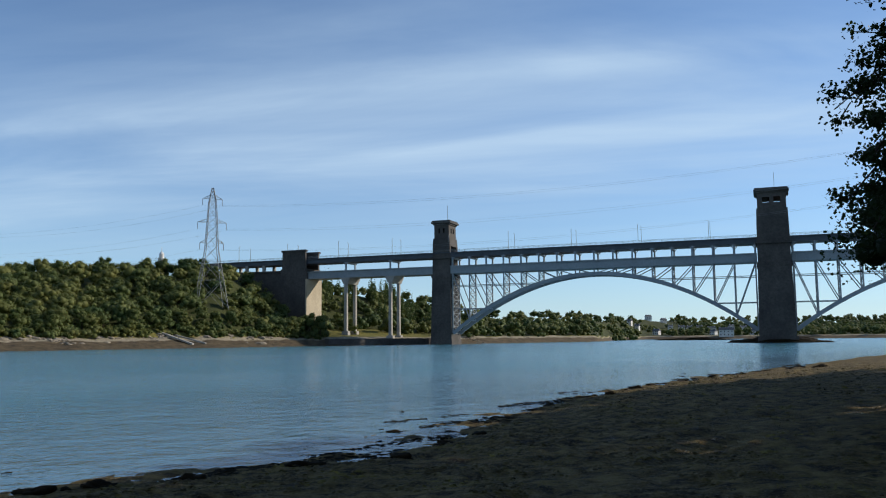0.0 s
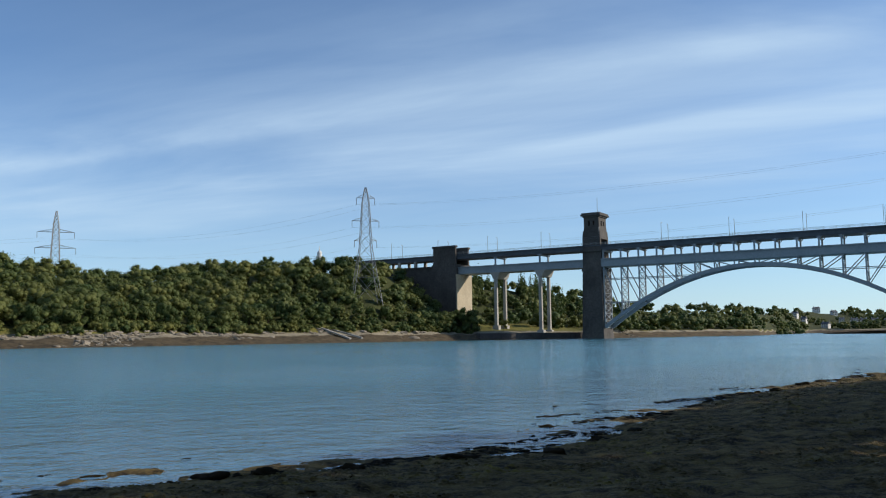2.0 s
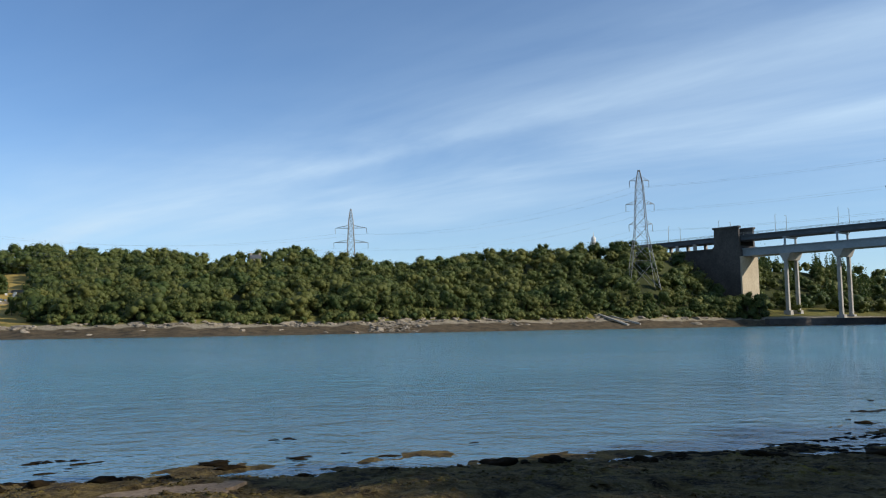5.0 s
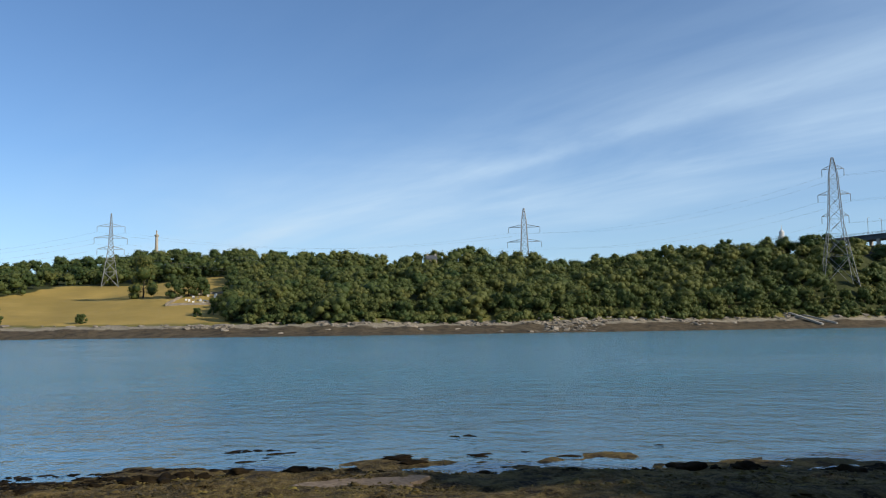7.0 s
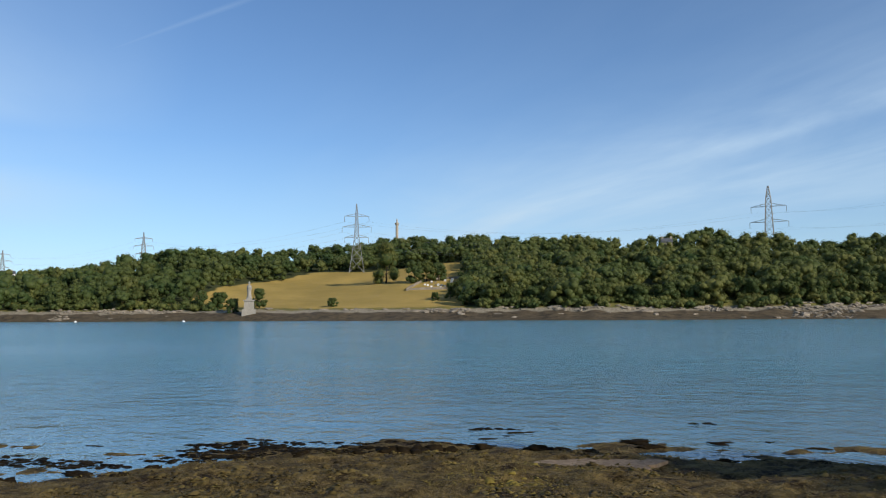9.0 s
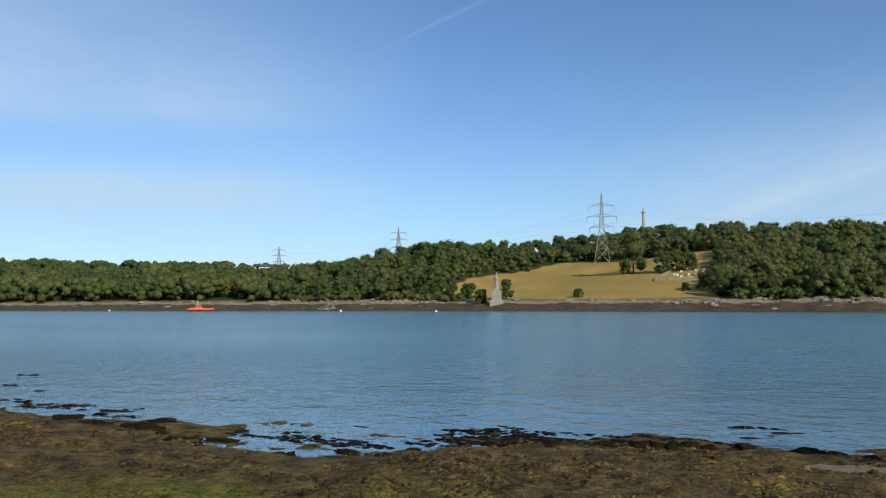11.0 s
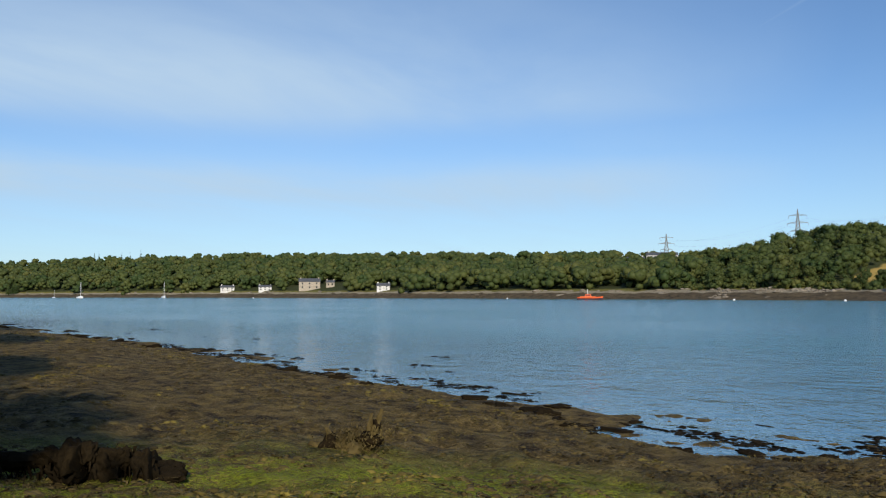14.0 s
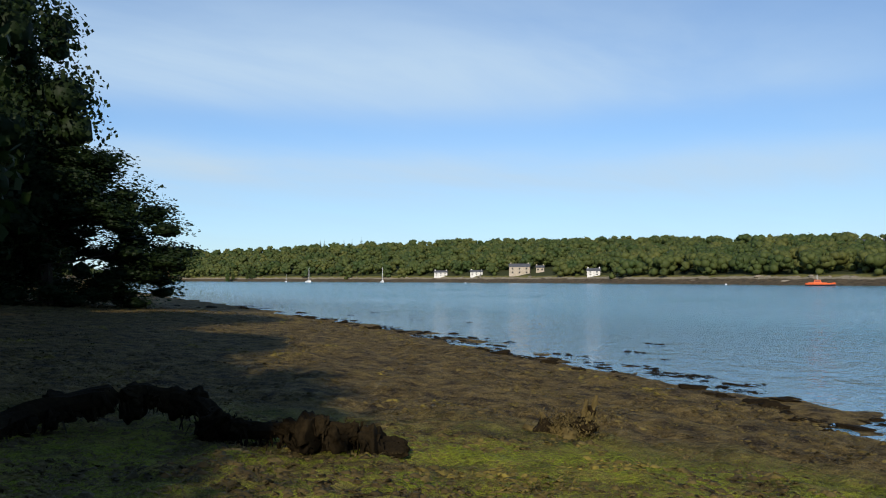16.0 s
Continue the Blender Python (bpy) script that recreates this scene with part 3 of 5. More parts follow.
def deck(name, x0, x1, z0, z1, mat, label, edge):
    t = thing(name, label, "bridge deck", "bridge decks", at=BRIDGE)
    bm = bmesh.new()
    box(bm, x0, x1, -HALF + 0.6, HALF - 0.6, z0, z1 - 0.5)
    part("girder", bm, mat, t)
    bm = bmesh.new()
    box(bm, x0, x1, -HALF, HALF, z1 - 0.5, z1)
    part("slab", bm, mat, t)
    if edge:
        for y in (-HALF + 0.12, HALF - 0.12):
            bm = bmesh.new()
            for k in (0.45, 0.8, 1.15):
                beam(bm, (x0, y, z1 + k), (x1, y, z1 + k), 0.09)
            x = x0
            while x < x1:
                beam(bm, (x, y, z1 - 0.1), (x, y, z1 + 1.2), 0.1)
                x += 2.5
            part("parapet", bm, ZINC, t)
    return t


ABUT = -80.0
for a, b in ((ABUT, -4.6), (4.6, SPAN - 7.0), (SPAN + 7.0, 2 * SPAN - 7.0), (2 * SPAN + 7, 2 * SPAN + 120)):
    deck("rail_deck", a, b, RAIL_LOW, RAIL_TOP, STEEL, "grey steel box girder carrying the railway below the road", False)
deck("road_deck", -330.0, 2 * SPAN + 160, ROAD_LOW, ROAD_TOP, DARK_STEEL, "dark steel and concrete road deck above the railway", True)

# portal frames that carry the road over the railway
bm = bmesh.new()
for y in (-HALF + 0.8, HALF - 0.8):
    box(bm, -0.35, 0.35, y - 0.4, y + 0.4, RAIL_TOP - 0.3, ROAD_LOW + 0.1)
    for s in (-1, 1):
        beam(bm, (0, y, ROAD_LOW - 1.3), (s * 1.2, y, ROAD_LOW + 0.05), 0.3)
box(bm, -0.34, 0.34, -HALF + 0.9, HALF - 0.9, ROAD_LOW - 0.9, ROAD_LOW + 0.05)
frame_me = mesh_of(bm, "portal_frame", STEEL)
for x0, x1, n in ((ABUT, 0, 3), (5.8, SPAN - 7.6, 16), (SPAN + 7.6, 2 * SPAN - 7.6, 16)):
    for i in range(n + 1):
        if n == 3 and i in (0, 3):
            continue
        x = x0 + (x1 - x0) * i / n if n == 16 else (-53.7, -28.2)[i - 1]
        f = tagged(new("portal_frame", frame_me), "short grey steel portal between rail and road decks", "portal frame", "portal frames")
        f.matrix_basis = BRIDGE @ pose(x, 0, 0)

# lamp posts on the road
for i in range(16):
    x = -120 + i * 31.0
    for y in (-HALF + 0.5, HALF - 0.5):
        bm = bmesh.new()
        beam(bm, (0, 0, ROAD_TOP - 0.1), (0, 0, ROAD_TOP + 8.5), 0.16)
        beam(bm, (0, 0, ROAD_TOP + 8.5), (0, -1.6 * math.copysign(1, y), ROAD_TOP + 8.8), 0.12)
        lp = tagged(new("street_lamp", mesh_of(bm, "street_lamp", ZINC)), "slim grey street lamp on the road deck", "street lamp", "street lamps")
        lp.matrix_basis = BRIDGE @ pose(x, y, 0)

# slender concrete piers of the side span
for x, foot in ((-53.7, 6.0), (-28.2, 3.5)):
    t = thing("concrete_pier", "slender twin-legged concrete pier under the side span", "bridge pier", "side piers", at=BRIDGE @ pose(x, 0, 0))
    for y in (-5.0, 5.0):
        bm = bmesh.new()
        box(bm, -0.85, 0.85, y - 0.8, y + 0.8, foot - 4, RAIL_LOW - 3.4, 0.12)
        part("leg", bm, CONCRETE, t)
        bm = bmesh.new()
        box(bm, -2.0, 2.0, y - 1.6, y + 1.6, foot - 4, foot + 1.2, 0.3)
        part("footing", bm, CONCRETE, t)
    bm = bmesh.new()
    v = box(bm, -1.2, 1.2, -6.0, 6.0, RAIL_LOW - 3.4, RAIL_LOW)
    for k in v[4:]:
        k.co.x *= 2.3
    part("crosshead", bm, CONCRETE, t)

# the abutment with its two stone blocks and long side walls
t = thing("bridge_abutment", "massive dark stone abutment with sunlight put into its end face colour", "abutment", at=BRIDGE @ pose(ABUT, 0, 0))
bm = bmesh.new()
box(bm, -12.0, 3.9, -7.9, 7.9, 2, 40.5, 0.2)
part("block", bm, STONE, t)
# thin facing on the sunward end, its pale colour standing for sunlight
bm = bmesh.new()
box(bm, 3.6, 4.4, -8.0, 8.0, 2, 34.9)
part("end_face", bm, SUNLIT_STONE, t, "stone end face coloured pale for the sunlight on it")
for y0, y1 in ((-7.6, -6.1), (6.1, 7.6)):
    bm = bmesh.new()
    box(bm, -11.0, 3.2, y0, y1, 40.5, 49.6, 0.1)
    part("pylon_block", bm, STONE, t)
    bm = bmesh.new()
    box(bm, -11.4, 3.6, y0 - 0.35, y1 + 0.35, 49.6, 50.6)
    part("coping", bm, STONE, t)
bm = bmesh.new()
box(bm, -75, -12.0, -7.4, 7.4, 10, 39.0, 0.2)
part("side_wall", bm, STONE, t)
bm = bmesh.new()
box(bm, -75, -12.0, -7.9, 7.9, 39.0, 39.8)
part("wall_coping", bm, STONE, t)
for k in range(9):
    for y in (-5.0, 5.0):
        bm = bmesh.new()
        box(bm, -24 - k * 11 - 0.7, -24 - k * 11 + 0.7, y - 0.7, y + 0.7, 38.0, ROAD_LOW + 0.1)
        part("column", bm, CONCRETE, t)


# ---- trees ----
def leaf_cloud(rng, blobs, count, size, out_bias=1.7, inner=0.72, outer=1.10):
    """Small leaf clumps over the shells of several round boughs. Returns vertices and quads."""
    blobs = np.asarray(blobs, dtype=float)
    w = blobs[:, 3] ** 2
    pick = rng.choice(len(blobs), count, p=w / w.sum())
    d = rng.normal(size=(count, 3))
    d /= np.linalg.norm(d, axis=1)[:, None]
    d[:, 2] = np.where((d[:, 2] < -0.35) & (rng.random(count) < 0.6), -d[:, 2], d[:, 2])
    rad = blobs[pick, 3] * rng.uniform(inner, outer, count)
    c = blobs[pick, :3] + d * rad[:, None] * np.array([1, 1, 0.85])
    nrm = d * out_bias + rng.normal(size=(count, 3)) * 0.55
    nrm /= np.linalg.norm(nrm, axis=1)[:, None]
    a = np.cross(nrm, rng.normal(size=(count, 3)))
    a /= np.linalg.norm(a, axis=1)[:, None]
    b = np.cross(nrm, a)
    s = size * rng.uniform(0.55, 1.3, count)[:, None]
    k = rng.uniform(0.5, 0.95, (count, 1))
    v = np.stack([c - a * s, c - b * s * k, c + a * s * rng.uniform(0.7, 1.2, (count, 1)), c + b * s * k], 1).reshape(-1, 3)
    q = np.arange(count * 4).reshape(-1, 4)
    return v, q


ICO_V, ICO_F = [], []
_bm = bmesh.new()
bmesh.ops.create_icosphere(_bm, subdivisions=1, radius=1.0)
BALL_V = np.array([v.co[:] for v in _bm.verts])
BALL_F = np.array([[v.index for v in f.verts] for f in _bm.faces])
_bm.free()
_bm = bmesh.new()
bmesh.ops.create_icosphere(_bm, subdivisions=2, radius=1.0)
ICO_V = np.array([v.co[:] for v in _bm.verts])
ICO_F = [[v.index for v in f.verts] for f in _bm.faces]
_bm.free()


def crown_blobs(rng, h, w, n, low=0.25, big=1.0):
    """Boughs of a broad tree of height h and width w."""
    out = [(0, 0, h * 0.62, w * 0.34)]
    for i in range(n):
        a, t = 2 * math.pi * (i + rng.random()) / n, rng.random()
        z = h * (low + (0.92 - low) * t)
        reach = w * 0.36 * math.sin(math.pi * min(0.95, 0.30 + 0.62 * (z / h))) * rng.uniform(0.7, 1.15)
        r = w * rng.uniform(0.15, 0.25) * big
        out.append((reach * math.cos(a), reach * math.sin(a), min(z, h - r * 0.8), r))
    return out


def crown_mesh(name, seed, h, w, n, count, size, mat, low=0.25, core=0.62, big=1.0, loose=False):
    rng = np.random.default_rng(seed)
    blobs = crown_blobs(rng, h, w, n, low, big)
    v, q = leaf_cloud(rng, blobs, count, size, 0.7, 0.35, 1.20) if loose else leaf_cloud(rng, blobs, count, size)
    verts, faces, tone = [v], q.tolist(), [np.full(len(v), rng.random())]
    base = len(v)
    # core balls take the darkest tone, painting the shade inside the crown
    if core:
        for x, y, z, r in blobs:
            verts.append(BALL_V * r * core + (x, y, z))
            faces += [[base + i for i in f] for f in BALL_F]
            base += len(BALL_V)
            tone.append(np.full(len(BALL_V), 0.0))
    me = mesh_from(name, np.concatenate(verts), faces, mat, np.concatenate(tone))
    me.polygons.foreach_set("use_smooth", np.ones(len(faces), dtype=bool))
    return me


def trunk_mesh(name, seed, h, r, limbs):
    rng = random.Random(seed)
    bm = bmesh.new()

    def limb(p, q, r0, r1, sides=7):
        rings = []
        d = (q - p).normalized()
        s = d.orthogonal().normalized()
        u = d.cross(s)
        for k in range(5):
            f = k / 4
            c = p.lerp(q, f) + Vector((rng.uniform(-1, 1), rng.uniform(-1, 1), 0)) * r0 * (0.5 if 0 < k < 4 else 0)
            rr = r0 + (r1 - r0) * f
            rings.append([bm.verts.new(c + (s * math.cos(2 * math.pi * i / sides) + u * math.sin(2 * math.pi * i / sides)) * rr) for i in range(sides)])
        for a, b in zip(rings, rings[1:]):
            for i in range(sides):
                bm.faces.new((a[i], a[(i + 1) % sides], b[(i + 1) % sides], b[i]))
        bm.faces.new(rings[-1])
        return q
    top = limb(Vector((0, 0, -0.6)), Vector((rng.uniform(-.4, .4), rng.uniform(-.4, .4), h * 0.55)), r, r * 0.55)
    for i in range(limbs):
        a = 2 * math.pi * (i + rng.random()) / limbs
        z = h * rng.uniform(0.25, 0.55)
        limb(Vector((0, 0, z)), Vector((math.cos(a) * h * rng.uniform(.2, .38), math.sin(a) * h * rng.uniform(.2, .38), z + h * rng.uniform(0.1, 0.35))), r * 0.4, r * 0.1, 5)
    limb(top, top + Vector((0, 0, h * 0.3)), r * 0.5, r * 0.12)
    return mesh_of(bm, name, BARK)


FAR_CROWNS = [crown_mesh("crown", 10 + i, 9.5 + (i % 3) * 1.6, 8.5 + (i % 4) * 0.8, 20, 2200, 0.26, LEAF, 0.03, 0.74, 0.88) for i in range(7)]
FAR_TRUNKS = [trunk_mesh("trunk", 30 + i, 9, 0.3, 4) for i in range(3)]


def shore_tree(p, scale, i, label="broadleaf tree in full summer leaf on the far shore", group="shore trees"):
    t = thing("tree", label, "tree", group, at=Matrix.Translation(p) @ Matrix.Rotation(random.uniform(0, 6.28), 4, "Z") @ Matrix.Diagonal((scale, scale, scale * random.uniform(0.85, 1.15), 1)))
    for name, me in (("trunk", FAR_TRUNKS[i % 3]), ("crown", FAR_CROWNS[i % 7])):
        o = new(name, me)
        o.parent = t
    return t


wood_rng = np.random.default_rng(5)
random.seed(3)
FRONT = []          # first row along the far shore
az = 8.2
while az < 82:
    r = float(np.interp(az, SHORE_AZ, SHORE_R)) + 27 + random.uniform(-2, 5)
    if not (53.8 < az < 71.3):
        FRONT.append((az, r))
    az += random.uniform(0.75, 1.3)
for i, (az, r) in enumerate(FRONT):
    shore_tree(place(az, r, -0.6), random.uniform(0.55, 0.85), i)
# lone trees and bushes in the meadow
for az, r, s, i in ((60.7, 411, 1.5, 2), (58.7, 396, 1.05, 4), (57.9, 398, 1.15, 1), (57.1, 400, 0.95, 3), (69.2, 331, 0.75, 5), (70.9, 329, 0.55, 6), (64.3, 327, 0.42, 3), (56.3, 333, 0.5, 5), (57.3, 330, 0.4, 6), (55.8, 345, 0.7, 0)):
    shore_tree(place(az, r, -0.6 * s), s, i, "rounded dark green tree standing in the dry meadow", "meadow trees")


for az, r, s, i in ((8.3, 402, 0.95, 2), (9.1, 401, 1.15, 4), (9.9, 398, 1.1, 0), (10.7, 396, 0.95, 3)):
    shore_tree(place(az, r, -0.5), s, i, "dark broadleaf tree in the shade of the abutment", "abutment trees")


def woods(name, label, spots, leaves, size, green=0.45, core=0.88, boughs=9, big=0.98):
    """A far wood: many crowns in one mesh. Spots: x, y, z, height, width."""
    verts, faces, tone, base = [], [], [], 0
    for x, y, z, h, w in spots:
        blobs = np.array(crown_blobs(wood_rng, h, w, boughs, 0.16, big)) + (x, y, z, 0)
        tn = float(np.clip(wood_rng.normal(green, 0.34), 0, 1))
        v, q = leaf_cloud(wood_rng, blobs, leaves, size, 1.05, 0.72, 1.18)
        verts.append(v)
        tri = np.concatenate([q[:, :3], q[:, [0, 2, 3]]]) + base
        base += len(v)
        lumpy = 1 + 0.16 * wood_rng.normal(size=(len(blobs), len(BALL_V), 1)).clip(-1.6, 1.2)
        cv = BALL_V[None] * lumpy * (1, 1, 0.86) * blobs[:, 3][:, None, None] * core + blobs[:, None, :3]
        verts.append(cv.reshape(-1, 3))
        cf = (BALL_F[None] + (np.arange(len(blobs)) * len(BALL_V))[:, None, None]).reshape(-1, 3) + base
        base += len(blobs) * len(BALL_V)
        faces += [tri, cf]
        # cores toned below their leaves: inner shade put into the colour
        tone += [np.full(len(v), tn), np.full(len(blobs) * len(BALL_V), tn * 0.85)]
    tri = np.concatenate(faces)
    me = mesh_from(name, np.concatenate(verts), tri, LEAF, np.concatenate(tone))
    me.polygons.foreach_set("use_smooth", np.ones(len(tri), dtype=bool))
    return tagged(new(name, me), label, "woodland", kind="stuff")


def scatter(az0, az1, step, keep, depth_far, hmin, hmax):
    """Tree places between the shore and the crest."""
    spots, az = [], az0
    while az < az1:
        rs, rc = float(np.interp(az, SHORE_AZ, SHORE_R)), float(np.interp(az, CREST_AZ, CREST_R))
        r = rs + 30
        while r < rc + depth_far:
            a2, r2 = az + wood_rng.uniform(-0.8, 0.8) * math.degrees(step / r), r + wood_rng.uniform(-0.7, 0.7) * step
            p = toward(a2, r2)
            if keep(a2, r2):
                h = wood_rng.uniform(hmin, hmax)
                spots.append((p.x, p.y, ground_z(p.x, p.y) - 0.8, h, h * wood_rng.uniform(0.95, 1.25)))
            r += step * 1.05
        az += math.degrees(step / ((rs + rc) / 2))
    return spots


def off_bridge(a, r):
    p = BRIDGE.inverted() @ toward(a, r)
    return not (abs(p.y) < 11 and -330 < p.x < -70)


random.seed(8)
TOWN = [(-8.8 - 11.7 * (k + random.random()) / 22, 1060 + 260 * random.random()) for k in range(22)]      # directions and distances of the far houses


def in_wood(a, r):
    if is_meadow(np.array([a]), np.array([r]))[0]:
        return False
    if 0 < a < 8 and r < float(np.interp(a, SHORE_AZ, SHORE_R)) + 46:
        return False
    if 14.6 < a < 16.3 and 373 < r < 397:
        return False
    if 83.2 < a < 87.8 and 545 < r < 612:
        return False
    if 106.2 < a < 110.6 and r < 652 or 103.0 < a < 104.6 and r < 575 or 110.8 < a < 112.7 and r < 684 or 113.2 < a < 115.2 and r < 716:
        return False
    if any(abs(a - b) < 0.75 and -18 < d - r < 75 for b, d in TOWN):
        return False
    return off_bridge(a, r)


def conifers(spots):
    """Slim dark conifers rising from the wood."""
    verts, faces, tone, base = [], [], [], 0
    for x, y, z, h, w in spots:
        blobs = [(x + wood_rng.normal() * 0.25, y + wood_rng.normal() * 0.25, z + h * f, max(0.2, w * 0.42 * (1.02 - f))) for f in np.linspace(0.15, 1.0, 12)]
        v, q = leaf_cloud(wood_rng, blobs, 420, 0.42, 0.8, 0.3, 1.25)
        verts.append(v)
        faces += (q + base).tolist()
        tone.append(np.zeros(len(v)))
        base += len(v)
    me = mesh_from("conifer_belt", np.concatenate(verts), faces, LEAF, np.concatenate(tone))
    tagged(new("conifer_belt", me), "dark conifers standing out of the wood beyond the bridge", "woodland", kind="stuff")


spots = []
for k in range(80):
    p = toward(wood_rng.uniform(0.3, 9.4), wood_rng.uniform(500, 575))
    h = wood_rng.uniform(13, 19)
    spots.append((p.x, p.y, ground_z(p.x, p.y) - 0.5, h, 5.0))
for k in range(26):
    p = toward(wood_rng.uniform(119, 129), wood_rng.uniform(930, 1050))
    h = wood_rng.uniform(14, 18)
    spots.append((p.x, p.y, ground_z(p.x, p.y) - 0.5, h, 6.0))
conifers(spots)
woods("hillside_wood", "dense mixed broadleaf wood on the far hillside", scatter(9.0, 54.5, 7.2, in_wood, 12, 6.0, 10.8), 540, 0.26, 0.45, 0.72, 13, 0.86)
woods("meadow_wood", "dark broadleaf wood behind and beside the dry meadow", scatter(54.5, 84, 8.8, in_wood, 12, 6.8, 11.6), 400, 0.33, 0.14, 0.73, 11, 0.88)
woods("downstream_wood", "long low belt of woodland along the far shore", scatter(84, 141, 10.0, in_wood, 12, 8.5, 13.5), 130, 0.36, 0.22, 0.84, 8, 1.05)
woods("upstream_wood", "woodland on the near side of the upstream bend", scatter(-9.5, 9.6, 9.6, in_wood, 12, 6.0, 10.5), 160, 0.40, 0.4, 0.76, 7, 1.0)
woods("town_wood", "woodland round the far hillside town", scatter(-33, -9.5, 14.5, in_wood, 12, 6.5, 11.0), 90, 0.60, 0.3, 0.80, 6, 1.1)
scrub = []
for k in range(330):
    az = wood_rng.uniform(8.5, 54.5) if k < 260 else wood_rng.uniform(72, 84)
    p = place(az, float(np.interp(az, SHORE_AZ, SHORE_R)) + wood_rng.uniform(21, 27), -0.5)
    h = wood_rng.uniform(1.6, 4.0)
    scrub.append((p.x, p.y, p.z, h, h * wood_rng.uniform(1.3, 1.9)))
woods("shore_scrub", "low green scrub along the top of the far shore", scrub, 170, 0.22, 0.5, 0.76, 6, 1.0)


# near trees on the bank round the camera; their leaf colour holds the shade
NEAR_CROWNS = [crown_mesh("crown", 50 + i, 11.5, 10.0, 130, 12000, 0.16, SHADED_LEAF, 0.02, 0.62, 0.45, True) for i in range(3)]
FINE_CROWN = crown_mesh("crown", 54, 11.5, 10.0, 120, 60000, 0.058, SHADED_LEAF, 0.32, 0.42, 0.42, True)
LOW_CROWN = crown_mesh("crown", 51, 11.5, 10.0, 130, 56000, 0.078, SHADED_LEAF, 0.02, 0.56, 0.45, True)
NEAR_TRUNKS = [trunk_mesh("trunk", 60 + i, 11, 0.28, 7) for i in range(2)]


def bank_tree(x, y, scale, i, turn, tall=1.0):
    t = thing("oak_tree", "oak tree at the top of the beach, shade put into its dark leaf colour", "tree", "bank trees",
              at=Matrix.Translation((x, y, ground_z(x, y) - 0.3)) @ pose(0, 0, 0, 0, 0, turn) @ Matrix.Diagonal((scale, scale, scale * tall, 1)))
    for name, me in (("trunk", NEAR_TRUNKS[i % 2]), ("crown", FINE_CROWN if i == 0 else LOW_CROWN if i in (1, 7, 8) else NEAR_CROWNS[i % 3])):
        o = new(name, me)
        o.parent = t
    return t


bank_things = []
BANK = ((15.4, 19.2, 1.2), (16.5, 12.8, 1.12), (18.0, 4, 0.78), (15, -3.0, 1.15), (9, -11, 1.25), (2, -17, 1.15), (-6, -21.5, 1.0),
        (-32.6, -48.0, 2.2), (-38.1, -43.7, 1.95), (-22, -38, 1.2), (22.9, 27, 1.55), (38, 44, 1.6), (-52, -66, 2.0),
        (4, -9.5, 1.0), (-3, -12.5, 0.9), (22, -8, 1.25), (16, -18, 1.25), (8, -26, 1.25), (-3, -31, 1.25), (29, -9, 1.15), (-14, -34, 1.25), (29.5, 34, 1.45), (23, 17.5, 1.3), (23, 9.5, 1.25), (-12.5, -24.0, 1.3))
LOW = {0: 0.86, 1: 0.78, 2: 0.9, 10: 0.7, 11: 0.8, 21: 0.75, 22: 0.75, 23: 0.75}      # squat crowns
for i, (x, y, s) in enumerate(BANK):
    bank_things.append(bank_tree(x, y, s, i, i * 67, 0.46 if s == 1.95 else LOW.get(i, 1.0)))


def leafy_bough(tree, tip, root, clusters, spread, seed):
    """A bent bough with bunches of leaves along its outer half."""
    rng = np.random.default_rng(seed)
    inv = tree.matrix_basis.inverted()
    tip, root = Vector(tip), Vector(root)
    line = [root.lerp(tip, k / 8) + Vector((0, 0, 0.10 * (root - tip).length * math.sin(math.pi * k / 8))) for k in range(9)]
    bm = bmesh.new()
    for k in range(8):
        beam(bm, inv @ line[k], inv @ line[k + 1], 0.07 - 0.007 * k)
    blobs = []
    for k in range(clusters):
        f = 1 - 0.55 * (k / clusters) ** 1.2
        c = root.lerp(tip, f) + Vector((0, 0, 0.10 * (root - tip).length * math.sin(math.pi * f)))
        c = c + Vector(rng.normal(size=3)) * spread * (1.25 - f * 0.6)
        beam(bm, inv @ root.lerp(tip, max(0.2, f - 0.12)), inv @ c, 0.018)
        blobs.append((*c, rng.uniform(0.16, 0.36)))
    bough = part("bough", bm, BARK, tree)
    v, q = leaf_cloud(rng, blobs, 95 * clusters, 0.052, 0.4, 0.1, 1.5)
    v = np.array([inv @ Vector(c) for c in v])
    leaves = new("leaves", mesh_from("leaves", v, q, SHADED_LEAF, np.full(len(v), 0.5)))
    leaves.parent = bough


def aloft(az, el, r):
    p = toward(az, r * math.cos(radians(el)), 2.8 + r * math.sin(radians(el)))
    return p


for k, (az, el, n, sp) in enumerate(((-26.3, 15.2, 9, 0.30), (-27.2, 17.8, 8, 0.26), (-24.9, 14.0, 6, 0.22), (-27.0, 11.2, 9, 0.30), (-25.4, 8.4, 9, 0.28), (-26.6, 6.4, 10, 0.30), (-27.4, 12.9, 9, 0.30),
                                     (-26.9, 22.2, 8, 0.22), (-25.2, 23.2, 7, 0.20), (-28.0, 20.6, 6, 0.2), (-27.6, 9.6, 10, 0.34))):
    leafy_bough(bank_things[0], aloft(az - 0.9, el, 20.5), aloft(-33.0, 0.55 * el + 8.5, 23.0), n, sp, 300 + k)


# ---- seaweed, rocks and wood on the near beach ----
weed_rng = np.random.default_rng(21)


